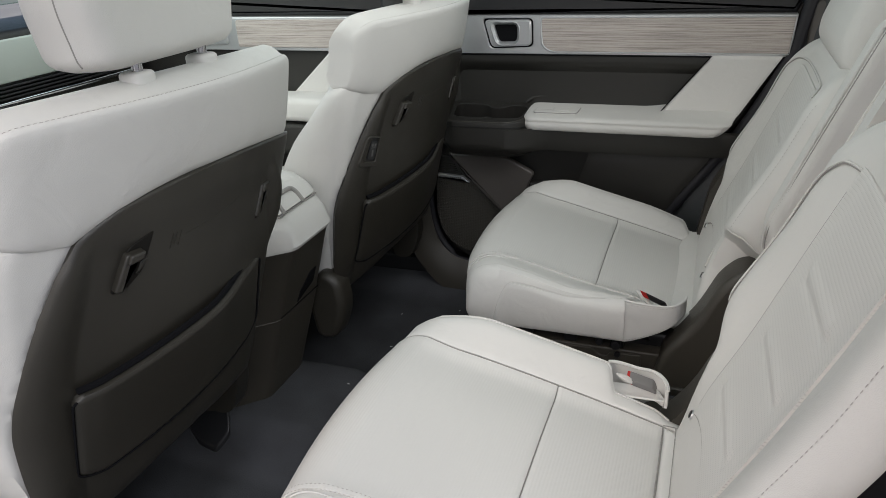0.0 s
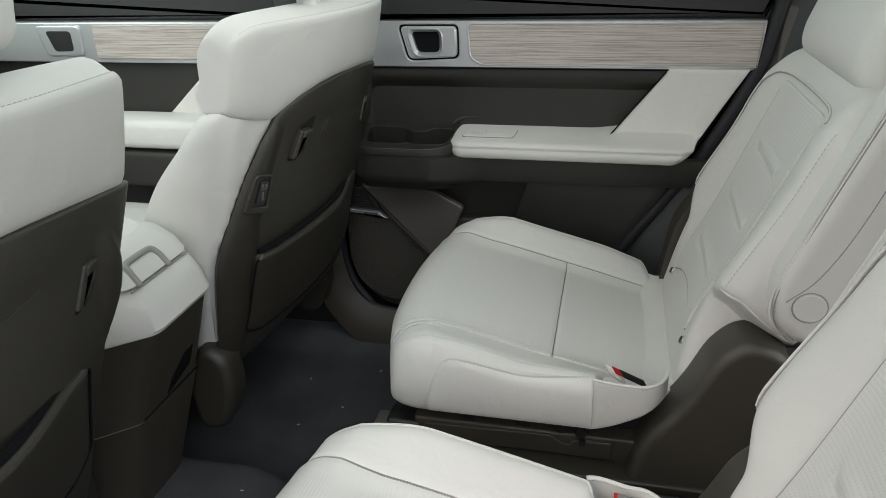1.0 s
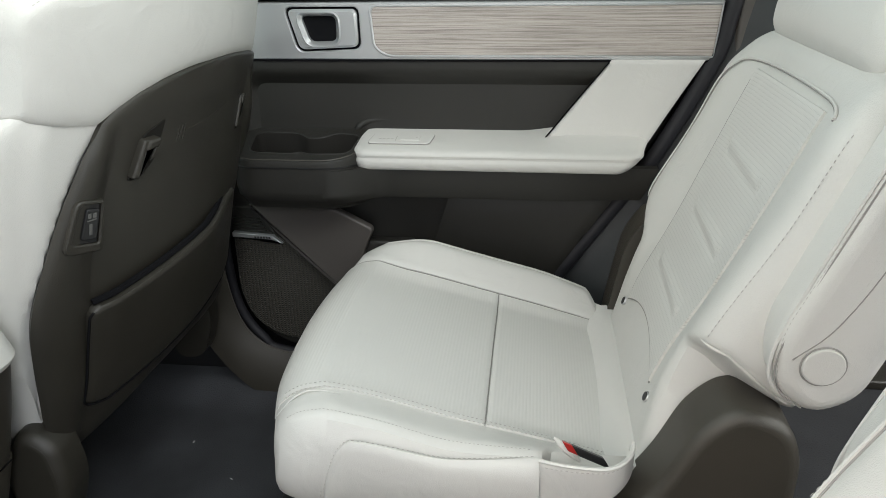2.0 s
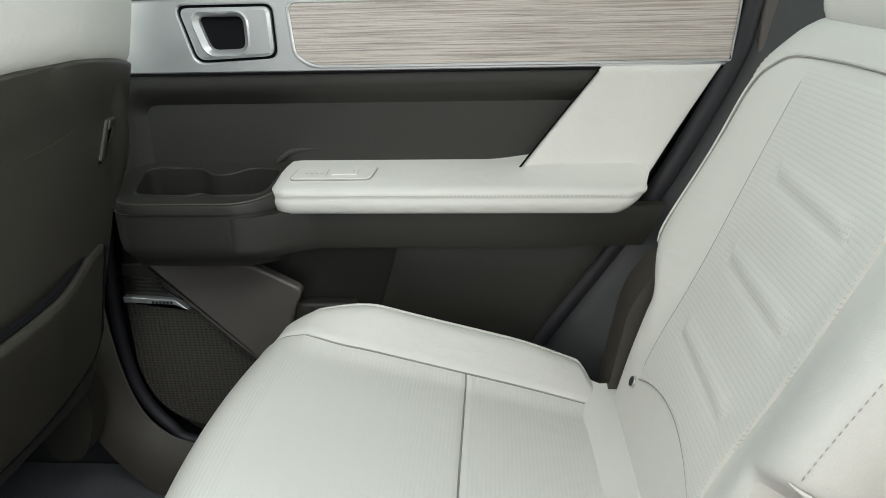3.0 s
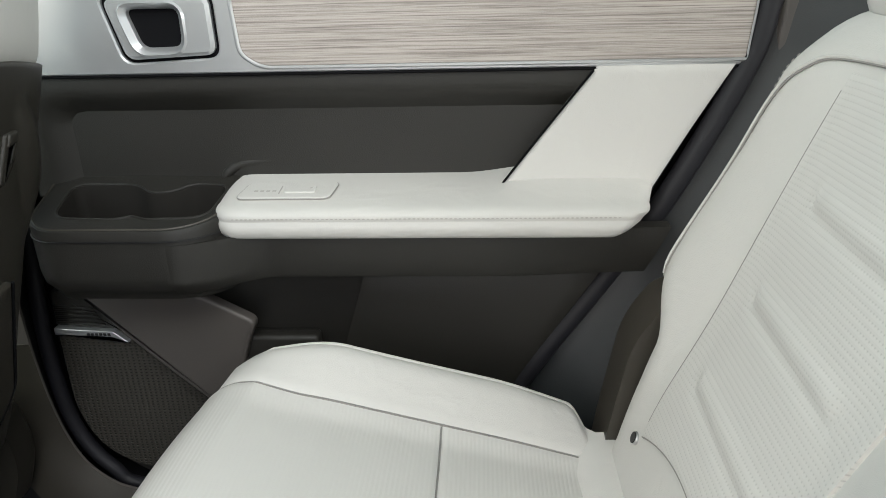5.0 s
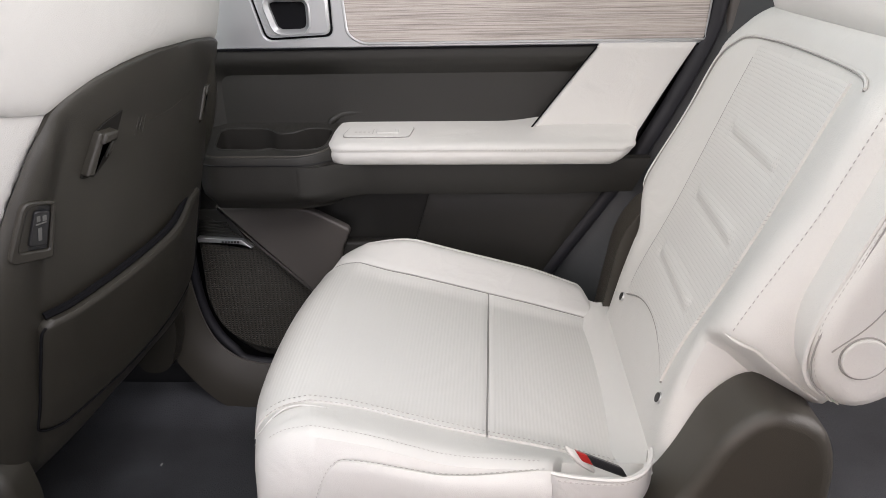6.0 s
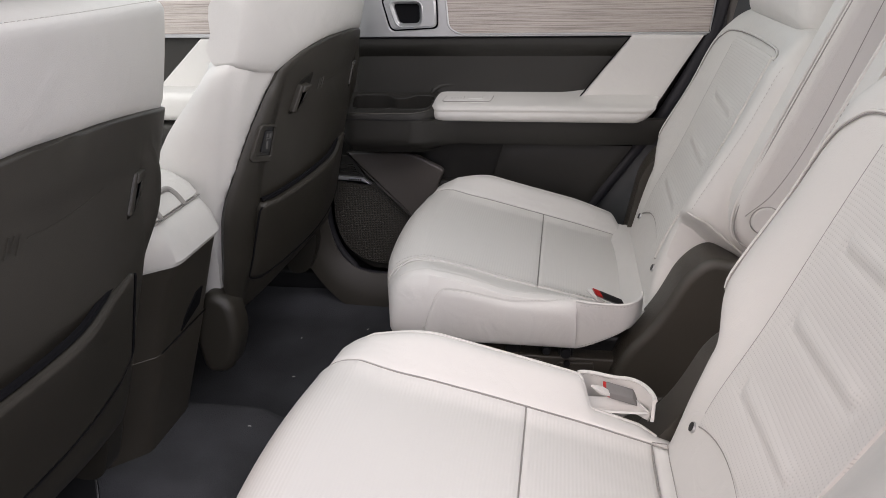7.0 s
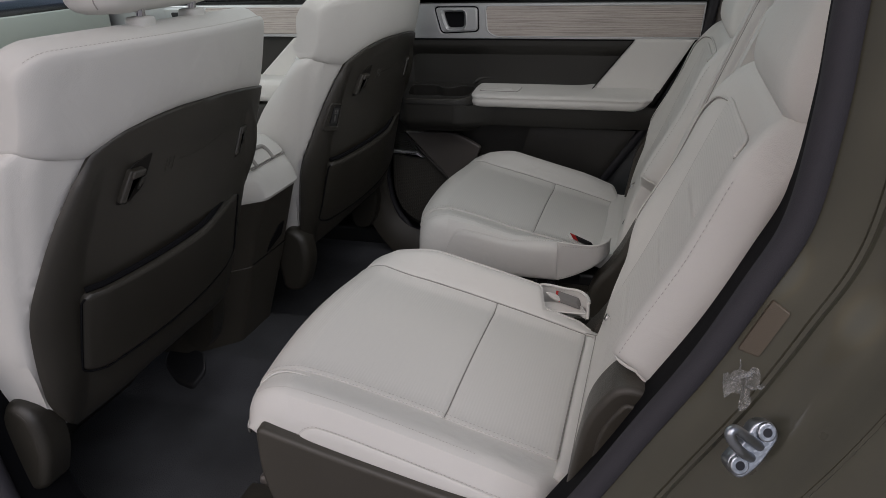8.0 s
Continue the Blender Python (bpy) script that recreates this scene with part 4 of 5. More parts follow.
            part("rail_ledge", block(-0.235, 0.110, *sorted((yc + sg * v + q * 0.018, yc + sg * v + q * 0.030)), 0.168, 0.180, 0.003), plastic_lit, rl)
        part("rail_foot", block(-0.290, -0.212, *ry(0.030), 0.165, 0.190, 0.005), plastic_grey, rl)
        part("foot_cap", block(-0.262, -0.205, *ry(0.024), 0.188, 0.212, 0.006), plastic_black, rl)
        part("frame_tube", tube([P(-0.20, v + 0.012, 0.238), P(0.11, v + 0.012, 0.238)], 0.007, 8), steel, rl)
        for q in range(3):
            part("bracket", block(-0.14 + 0.09 * q, -0.115 + 0.09 * q, *ry(0.016), 0.222, 0.246, 0.002), plastic_black, rl)
    part("bolt", disc(P(0.052, -0.222, 0.236), out_y(-1), 0.009, 0.012, 14), steel, ob, "black bolt head")
    part("bolt", disc(P(0.020, -0.222, 0.238), out_y(-1), 0.007, 0.010, 14), steel, ob)
    part("bolt", disc(P(0.055, -0.221, 0.212), out_y(-1), 0.006, 0.006, 14), steel, ob)
    part("seat_pan", block(-0.22, 0.18, yc - 0.19, yc + 0.19, 0.205, 0.250, 0.01), plastic_black, ob)

    # backrest
    def B(s, d, v):
        return (0.175 + REC_S * s - REC_C * d, yc + sg * v, 0.285 + REC_C * s + REC_S * d)

    front_dir = (-REC_C, 0, REC_S)
    HR = 0.488 if reach == 0 else 0.506     # foot of the headrest
    S1 = HR + 0.024

    hem_side = -1 if reach == 0 else 1
    REAR = -0.042 if reach == 0 else -0.058

    def bw(s, side=1):
        step = smooth01((s - 0.174) / 0.040) if side * hem_side > 0 else smooth01((s - 0.155) / 0.085)
        return 0.190 - 0.013 * smooth01((s - 0.03) / 0.10) + 0.053 * step - 0.032 * smooth01((s - S1 + 0.085) / 0.10)

    def bd(s, v):
        w = bw(s, v)
        d = 0.002 + (0.030 - 0.010 * smooth01((s - 0.22) / 0.15)) * smooth01((abs(v) - 0.095) / 0.105) * smooth01((s - 0.0) / 0.22) * (1 - smooth01((s - S1 + 0.085) / 0.085))
        d += 0.008 * math.exp(-((s - 0.12) / 0.08) ** 2)
        r = 0.030
        e = abs(v) - (w - r)
        if e > 0:
            d -= r - math.sqrt(max(0.0, r * r - e * e))
        return d - end_inset(S1 - s, 0.036)

    loops = []
    for k in range(71):
        s = -0.05 + (S1 + 0.05) * k / 70
        w, wn = bw(s, 1), bw(s, -1)
        t_in = end_inset(S1 - s, 0.045)
        lp = [B(s, bd(s, (w if q > 0 else wn) * q) - 0.003, (w if q > 0 else wn) * q) for q in np.linspace(-1, 1, 45)]
        df = bd(s, w) - 0.003
        back, rear = -0.095 + 0.6 * t_in, REAR + 0.03 * s + 0.2 * t_in
        run = lambda end, w: [(w + 0.006 * math.sin(math.pi * min(1, 1.1 * q)) - 0.02 * max(0.0, q - 0.75), df + (end - df) * q) for q in (0.1, 0.25, 0.4, 0.55, 0.7, 0.85, 0.95)]
        slant = 0.33 * math.exp(-((s - 0.2) / 0.09) ** 2)
        C = lambda d, v: B(s - slant * max(0.0, df - d), d, v)
        lp += [C(d, a) for a, d in run(rear, w)] + [C(rear, w - 0.022), C(back - 0.006, 0), C(back, -wn + 0.01)] + [C(d, -a) for a, d in reversed(run(back, wn))]
        loops.append(lp)
    back = part("backrest", loft(loops), leather, ob, "cream leather backrest")

    def crease(s, v):
        d = 0.0
        for s0 in (0.165, 0.255, 0.345):
            if abs(v) < 0.085:
                f = smooth01((0.085 - abs(v)) / 0.02)
                d += f * (0.0026 * math.exp(-((s - s0 - 0.010 - 0.05 * v) / 0.009) ** 2) - 0.0022 * math.exp(-((s - s0 + 0.004 - 0.05 * v) / 0.007) ** 2))
            for ve in (-0.078, 0.078):
                d -= 0.0026 * math.exp(-((s - s0 - 0.004 - 0.05 * v) / 0.010) ** 2 - ((v - ve) / 0.0045) ** 2)
        return d

    def bspan(s0, s1, lo, hi, relief=False):
        def F(a, b):
            s = s0(b) + (s1(b) - s0(b)) * a
            v = lo(s) + (hi(s) - lo(s)) * b
            return B(s, bd(s, v) + (crease(s, v) if relief else 0), v)
        return F
    half = lambda s: 0.112 + 0.012 * smooth01((s - 0.1) / 0.3)
    lum = lambda b: 0.112 - 0.030 * (2 * b - 1) ** 2
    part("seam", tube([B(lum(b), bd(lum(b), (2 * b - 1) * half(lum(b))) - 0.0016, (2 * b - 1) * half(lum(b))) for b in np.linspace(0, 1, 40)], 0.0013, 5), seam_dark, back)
    part("back_insert", sheet(bspan(lambda b: lum(b) + g, lambda b: S1 - 0.062, lambda s: -half(s) + g, lambda s: half(s) - g, True), 110, 50, 0.004, 0.0014, 0.006, front_dir), leather_perf_back, back, "perforated cream leather insert with pressed creases")
    arch = spline([(s, v, 0) for s, v in ((0.215, -0.205), (0.30, -0.213), (0.385, -0.203), (0.425, -0.180), (0.444, -0.14), (0.449, 0.0), (0.444, 0.14), (0.425, 0.180), (0.385, 0.203), (0.30, 0.213), (0.215, 0.205))], 8)
    arch = [p for p in arch if p.x > 0.434 or p.y * hem_side < 0]
    for p in arch:
        p.x += (0.016 if reach == 0 else 0.018 + 0.045 * max(0.0, p.y)) * smooth01((p.x - 0.25) / 0.15)
    part("piping", tube([B(p.x, bd(p.x, p.y) - 0.0012, p.y) for p in arch], 0.0018, 6), leather, back)
    # Dark cord painted as the shaded groove beside the piping.
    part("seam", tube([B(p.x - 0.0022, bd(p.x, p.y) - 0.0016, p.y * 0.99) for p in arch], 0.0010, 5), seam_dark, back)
    ln = []
    for s in (-1, 1):
        ln.append([B(q, bd(q, s * (bw(q, s) - 0.010)) - 0.0002, s * (bw(q, s) - 0.0110)) for q in np.linspace(0.215, 0.455, 60)])
        if s != hem_side:
            part("seam", tube([B(q, bd(q, half(q)) - 0.0012, s * half(q)) for q in np.linspace(0.10, 0.435, 50)], 0.0011, 5), seam_dark, back)
    part("stitching", stitches(ln, 0.0034, 0.0030, 0.00058), thread, back, "grey stitched seams", kind="stuff")
    # hem under the side wings
    for s in (hem_side,):
        s0, hem = 0.207, []
        w, sl = bw(s0, s), 0.33 * math.exp(-((s0 - 0.2) / 0.09) ** 2)
        df = bd(s0, s * w) - 0.003
        end = (-0.095 if s < 0 else REAR + 0.03 * s0)
        for q in np.linspace(-0.25, 0.86, 36):
            if q < 0:
                v = w + 0.05 * q
                hem.append(B(s0, bd(s0, s * v) - 0.0005, s * v))
            else:
                d = df + (end - df) * q
                hem.append(B(s0 - sl * (df - d), d, s * (w + 0.006 * math.sin(math.pi * min(1, 1.1 * q)) - 0.02 * max(0.0, q - 0.75))))
        part("wing_hem", tube(hem, [0.0017 * min(1.0, 0.3 + k / 7, 0.3 + (len(hem) - 1 - k) / 7) for k in range(len(hem))], 8), leather, back)
    for v in (-0.125, 0.125):
        part("anchor_button", disc(B(0.070, bd(0.07, v) - 0.0032, v), front_dir, 0.0068, 0.003, 18), latch_metal, back, "round metal anchor button")
        part("anchor_mark", disc(B(0.070, bd(0.07, v) - 0.0001, v), front_dir, 0.0059, 0.0006, 14, 0.0002), plastic_black, back)

    # headrest
    loops, mid_v = [], 0.021
    for k in range(41):
        s = HR + (0.724 - HR) * k / 40
        e = max(end_inset(s - HR, 0.028), 1.3 * end_inset(0.724 - s, 0.05))
        w = 0.191 - 0.040 * ((s - 0.474) / 0.25) - e * 0.9
        d0 = -0.092 + 0.4 * e - 0.01 * (s - 0.474)
        lp = []
        for q in np.linspace(-1, 1, 33):
            df = -0.004 + 0.008 * smooth01((s - HR) / 0.055) - e + 0.007 * (1 - q * q) * smooth01((s - HR) / 0.05) + 0.02 * ((s - 0.474) / 0.25)
            r = 0.04
            ee = abs(q) * w - (w - r)
            if ee > 0:
                df -= r - math.sqrt(max(0.0, r * r - ee * ee))
            lp.append(B(s, df, mid_v + w * q))
        lp += [B(s, d, mid_v + v) for d, v in ((-0.04, w), (d0 + 0.02, w - 0.004), (d0, w - 0.025), (d0, -w + 0.025), (d0 + 0.02, -w + 0.004), (-0.04, -w))]
        loops.append(lp)
    part("headrest", loft(loops), leather, ob, "cream leather headrest")

    # folded armrest on the inboard side
    ar = fillet([(0.196, -0.078), (0.213, -0.030), (0.262, -0.006), (0.600, 0.000), (0.618, -0.062), (0.310, -0.108), (0.232, -0.112)], [0.03, 0.03, 0.05, 0.03, 0.03, 0.08, 0.03], 7)
    rest = part("armrest", slab(ar, lambda u, v, h: B(u, v, -h), 0.276, 0.226, 0.018, 6), leather, ob, "cream leather armrest folded upright")
    mid = [(0.250, -0.028), (0.300, -0.046), (0.40, -0.050), (0.61, -0.034)]
    part("seam", tube([B(p.x, p.y, -0.2757) for p in spline([(a, b, 0) for a, b in mid], 8)], 0.0008, 5), seam_dark, rest)
    lip = [(0.204, -0.062), (0.212, -0.034), (0.238, -0.016), (0.290, -0.0085), (0.42, -0.0035), (0.585, -0.0015)]
    part("piping", tube([B(p.x, p.y, -0.2655) for p in spline([(a, b, 0) for a, b in lip], 8)], 0.0024, 6), leather, rest)
    part("seam", tube([B(p.x, p.y - 0.004, -0.2700) for p in spline([(a, b, 0) for a, b in lip], 8)], 0.0009, 5), seam_dark, rest)
    part("pivot_ring", tube([Vector(B(0.255, -0.056, -0.2762)) + Vector((REC_S, 0, REC_C)) * 0.0205 * math.cos(k * math.tau / 28) + Vector((-REC_C, 0, REC_S)) * 0.0205 * math.sin(k * math.tau / 28) for k in range(28)], 0.0009, 5, closed=True), seam_dark, rest)
    part("pivot_cap", disc(B(0.255, -0.056, -0.2755), out_y(-1), 0.0195, 0.0035, 28), leather, rest, "round cream pivot cap")
    part("stitching", stitches([[B(u, v, -0.2690) for u, v in shrink(ar, 0.004)]]), thread, rest, kind="stuff")
    return ob


rear_seat(0.180, 1, "cream leather second row seat, armrest folded up, beside the closed door")
rear_seat(-0.512, -1, "cream leather second row seat with raised armrest by the open doorway", 0.017)


# ---------------------------------------------------------------- front seats
SHELL = [(0.235, 0.175), (0.25, 0.19), (0.30, 0.226), (0.35, 0.238), (0.43, 0.245), (0.48, 0.246), (0.58, 0.218), (0.61, 0.206), (0.65, 0.188), (0.685, 0.165), (0.700, 0.143), (0.711, 0.118), (0.720, 0.080), (0.725, 0.045), (0.7265, 0.015)]
BODY = [(0.22, 0.170), (0.28, 0.214), (0.40, 0.244), (0.50, 0.250), (0.60, 0.250), (0.67, 0.244), (0.70, 0.236), (0.76, 0.231), (0.80, 0.221), (0.83, 0.200), (0.86, 0.165)]


BODY_FAR = [(0.22, 0.115), (0.30, 0.140), (0.40, 0.160), (0.48, 0.180), (0.58, 0.208), (0.65, 0.230), (0.70, 0.247), (0.76, 0.247), (0.80, 0.232), (0.83, 0.210), (0.86, 0.175)]


BOLSTER = [(0.42, 0.135), (0.48, 0.127), (0.545, 0.112), (0.60, 0.090), (0.64, 0.066), (0.67, 0.046), (0.70, 0.038), (0.85, 0.036)]


def front_seat(yc, dx, inboard, label, low, back, switch=False):
    ob = thing("front_seat", label, "car seat", "front seats")

    def rear_x(v, z):
        return -0.3975 + dx + 0.22 * (z - 0.652) + 0.127 * v - 0.98 * v * v - 0.5 * max(0.0, 0.36 - z) ** 1.5

    def R(v, z, h=0.0):
        n = Vector((1, 1.96 * v - 0.127, -0.22)).normalized()
        return Vector((rear_x(v, z), yc + v, z)) + n * h

    def edge_of_shell(z):
        return sum(lerp_table(SHELL, max(0.235, z + d)) for d in (-0.03, -0.015, 0, 0.015, 0.03)) / 5 if z < 0.60 else lerp_table(SHELL, z)

    def hidden(v, z):
        lim = edge_of_shell(z) if v < 0 else 0.24
        return smooth01((lim - 0.004 - abs(v)) / 0.012) * smooth01((0.725 - z) / 0.01)

    def bottom(v):
        return lerp_table([(-0.20, 0.0), (-0.12, 0.040), (-0.067, 0.068), (0.0, 0.088), (0.10, 0.098)], v) - 0.6 * low

    # padded body
    loops = []
    ZT = 0.800
    for k in range(61):
        z = 0.245 + (ZT - 0.245) * k / 60
        i = end_inset(ZT - z, 0.030)
        w = lerp_table(BODY, z) - 0.6 * i
        wf = lerp_table(BODY_FAR, z) - 0.6 * i - 0.025 * smooth01((z - 0.695) / 0.03)
        w -= 0.025 * smooth01((z - 0.695) / 0.03)
        sag = lambda v: z - 0.052 * (abs(v) / 0.24) ** 2.5 * smooth01((z - 0.78) / 0.06) + (bottom(v) + 0.012) * (1 - smooth01((z - 0.245) / 0.20)) * (1 - smooth01((abs(v) - 0.15) / 0.05))
        row = [(q, q * (w if q < 0 else wf)) for q in np.linspace(-1, 1, 81)]
        lp = [Vector((rear_x(v, z) - 0.004 - 0.011 * hidden(v, z) - i - 0.012 * smooth01((abs(q) - 0.9) / 0.1), yc + v, sag(v))) for q, v in row]
        tuck = 0.030 * smooth01((z - 0.69) / 0.04)
        dep = sum(lerp_table(BOLSTER, z + o) for o in (-0.02, 0, 0.02)) / 3
        xc = rear_x(0, z) - 0.16 + i
        for sd in (1, -1):
            w = wf if sd > 0 else lerp_table(BODY, z) - 0.6 * i - 0.025 * smooth01((z - 0.695) / 0.03)
            xs = rear_x(sd * w, z) - 0.016 - i
            side = [(xs - dep * q, sd * (w + 0.010 * math.sin(math.pi * q) * (1 - tuck / 0.04) - tuck * q * q)) for q in (0.15, 0.35, 0.6, 0.85, 0.95)]
            front = [(xs - dep, sd * (w - 0.015 - tuck)), (min(xs - dep * 0.6, xc - 0.01), sd * (w - 0.07 - tuck)), (xc, sd * 0.10)]
            lp += [Vector((a, yc + b, sag(b))) for a, b in (side + front if sd > 0 else list(reversed(side + front)))]
        loops.append(lp)
    body = part("backrest", loft(loops), leather, ob, "cream leather backrest")

    def zb(v):
        a = abs(v)
        if v > 0:
            return 0.7250 - 0.50 * a * a
        return 0.7250 - 1.5 * a * a if a < 0.167 else 0.6832 + 0.016 * min(1, (a - 0.167) / 0.09)

    def cap_top(v):
        return 0.829 - 0.005 * (abs(v) / 0.24) ** 4

    loops, top = [], []
    vl, vr = -0.233, 0.2475
    for k in range(97):
        v = vl + (vr - vl) * (0.5 - 0.5 * math.cos(math.pi * k / 96))
        i = end_inset(min(v - vl, vr - v), 0.034)
        lo, hi = zb(v) + 0.45 * i, cap_top(v) - 0.95 * i
        deep = 0.33 + 0.67 * (1 - (abs(v) / 0.25) ** 2)
        skin = lambda z, h: rear_x(v, z) + (h if h > -0.01 else -0.01 + (h + 0.01) * deep) - 0.45 * i
        lp = [Vector((skin(lo, -0.012), yc + v, lo)), Vector((skin(lo, -0.001), yc + v, lo + 0.0015)), Vector((skin(lo, 0.003), yc + v, lo + 0.006))]
        lp += [Vector((skin(lo + (hi - lo) * q, 0.0035 + 0.002 * math.sin(math.pi * q)), yc + v, lo + (hi - lo) * q)) for q in (0.12, 0.25, 0.4, 0.55, 0.7, 0.8, 0.88)]
        lp += [Vector((skin(hi, dx_), yc + v, hi + dz)) for dx_, dz in ((0.0020, -0.0060), (0.0002, -0.0022), (-0.0030, 0.0003), (-0.0055, 0.0000), (-0.010, 0.0022), (-0.022, 0.0068), (-0.040, 0.0120), (-0.060, 0.0140), (-0.078, 0.0110), (-0.092, 0.0020), (-0.100, -0.016), (-0.101, -0.040))]
        lp += [Vector((skin(lo, -0.085), yc + v, lo + 0.02)), Vector((skin(lo, -0.070), yc + v, lo))]
        loops.append(lp)
        if 0.010 < v - vl and 0.012 < vr - v:
            top.append(Vector((skin(hi, -0.0040), yc + v, hi + 0.0005)))
    part("shoulder_pad", loft(loops), leather, body, "cream leather shoulder pad")
    part("stitching", stitches([top], 0.0034, 0.0024, 0.0006), thread, body, "grey stitched seam", kind="stuff")

    # plastic shell
    def shellF(a, b):
        z = 0.235 + (0.7265 - 0.235) * (1 - (1 - a) ** 1.6)
        lo = edge_of_shell(z)
        hi = min(lerp_table(BODY_FAR, z) - 0.004, math.sqrt(max(0.0, 0.7285 - z) / 0.50) if z > 0.699 else 1.0)
        v = -lo + (lo + hi) * b
        z += bottom(v) * (1 - (z - 0.235) / 0.4915)
        inner = 0.190 - 0.034 * smooth01((z - 0.50) / 0.20)
        roll = math.sin(math.pi * min(1.0, max(0.0, abs(v) - inner) / max(0.02, lo - inner))) ** 0.8 * smooth01((0.70 - z) / 0.06)
        d = smooth01((inner - abs(v)) / 0.012) * smooth01((0.70 - z) / 0.05)
        return R(v, z, 0.001 + 0.006 * roll - 0.004 * d)
    shell = part("shell", sheet(shellF, 90, 90, 0.016, 0.005, 0.032, (1, 0, -0.1)), plastic, ob, "dark brown plastic back shell")

    def pocketF(a, b):
        v = -0.187 + 0.315 * b
        rc = 0.034 * (1 - min(1, a / 0.18)) ** 2.2 + 0.010 * (1 - min(1, (1 - a) / 0.06)) ** 2
        v = max(-0.187 + rc, min(0.128 - rc, v))
        v = min(v, lerp_table(BODY_FAR, 0.42) - 0.010 - rc)
        top, bot = 0.489 - low + 0.172 * (v + 0.183), 0.340 - 1.6 * low + 0.24 * (v + 0.187)
        flat = 1 - 0.85 * smooth01((v - 0.0) / 0.11)
        return R(v, bot + (top - bot) * a, 0.002 + (0.003 + 0.015 * a ** 1.5) * flat - 0.006 * a * smooth01((-0.150 - v) / 0.037) * flat)
    pk = part("seat_pocket", sheet(pocketF, 44, 50, 0.012, 0.003, 0.008, (1, 0, 0)), plastic, ob, "dark map pocket panel")
    part("pocket_lip", tube([Vector(pocketF(1.0, q)) + Vector((-0.002, 0, 0.001)) for q in np.linspace(0, 1, 40)], 0.0044, 8), plastic, pk)
    outline = [Vector(pocketF(1 - q, 0.0)) for q in np.linspace(0.02, 1, 40)] + [Vector(pocketF(0.0, q)) for q in np.linspace(0.02, 1, 30)] + [Vector(pocketF(q, 1.0)) for q in np.linspace(0.04, 0.96, 30)]
    part("pocket_joint", tube([p + Vector((0.0005, (p.y - yc + 0.03) * 0.012, -0.0008)) for p in outline], 0.0018, 6), void_black, pk)
    # Near-black cord painted as the shade behind the pocket lip.
    part("pocket_gap_shade", tube([Vector(pocketF(1.0, q)) + Vector((-0.008, 0, 0.006)) for q in np.linspace(0.02, 0.98, 40)], 0.0045, 6), void_black, pk)
    for v in (-0.102, 0.146):
        low_h = 1.0 if v < 0 else 0.45
        on = lambda u, w, h: R(u, w, h * low_h)
        rec = fillet([(v - 0.033, 0.607), (v - 0.014, 0.608), (v + 0.008, 0.626), (v + 0.024, 0.672), (v - 0.010, 0.660)], [0.006, 0.004, 0.008, 0.004, 0.010], 4)
        # No depth here: the recess's shade is the colour of this flush plate.
        part("hook_recess_shade", slab(rec, on, 0.0046, -0.004, 0.0006), hollow_shade, shell, "dark flush plate in place of the shaded hook recess")
        hk = part("coat_hook", slab(fillet([(v - 0.031, 0.612), (v - 0.020, 0.609), (v - 0.008, 0.645), (v + 0.003, 0.646), (v + 0.006, 0.654), (v - 0.014, 0.656)], 0.003), on, 0.0120, -0.002, 0.003), plastic, shell, "small dark hook")
        part("hook_cap", slab(fillet([(v - 0.015, 0.644), (v + 0.004, 0.646), (v + 0.007, 0.656), (v - 0.011, 0.656)], 0.003), on, 0.0165, 0.002, 0.003), plastic, hk)
        part("hook_lug", slab(fillet([(v - 0.004, 0.624), (v + 0.007, 0.632), (v + 0.012, 0.646), (v + 0.003, 0.640)], 0.003), on, 0.0085, -0.002, 0.002), plastic, hk)
        if v < 0:
            for k in range(3):
                part("raised_mark", tube([on(v + 0.046 + 0.006 * k, 0.636 + 0.004 * (k % 2), 0.0022), on(v + 0.052 + 0.006 * k, 0.655, 0.0022)], 0.0011, 4), plastic, shell)
            part("raised_line", tube([on(v + 0.070 + 0.10 * q, 0.6475 + 0.014 * q * q, 0.0020) for q in np.linspace(0, 1, 12)], 0.0010, 4), plastic, shell)
    if switch:
        v0 = inboard * 0.190
        put = lambda u, w, h: R(u, w, h + 0.0045)
        rim_o = fillet([(v0 - 0.026, 0.546), (v0 + 0.017, 0.538), (v0 + 0.021, 0.600), (v0 - 0.010, 0.609)], [0.010, 0.003, 0.003, 0.010], 4)
        rim_i = fillet([(v0 - 0.017, 0.556), (v0 + 0.013, 0.549), (v0 + 0.017, 0.597), (v0 - 0.006, 0.603)], [0.006, 0.002, 0.002, 0.008], 4)
        rec = part("switch_recess", frame_ring(rim_o, rim_i, put, 0.0105, 0.0, 0.0015), plastic, shell, "shallow switch recess")
        part("recess_floor", slab(rim_i, put, 0.0068, 0.0, 0.0004), plastic_black, rec)
        b = part("seat_switch", slab(fillet([(v0 - 0.007, 0.559), (v0 + 0.011, 0.555), (v0 + 0.015, 0.592), (v0 - 0.000, 0.596)], 0.004), put, 0.0105, 0.004, 0.0015), plastic_black, shell, "black seat slide switch")
        for a0, a1, z0, z1 in ((0.001, 0.0045, 0.584, 0.590), (0.0065, 0.0105, 0.583, 0.589), (-0.000, 0.0105, 0.5805, 0.582), (0.002, 0.0055, 0.563, 0.577)):
            part("print", slab(rounded_rect(v0 + a0, v0 + a1, z0, z1, 0.0005, 2), put, 0.0110, 0.009, 0.0002), print_light, b)

    # hinge covers, base and cushion
    xb = -0.575 + dx - back
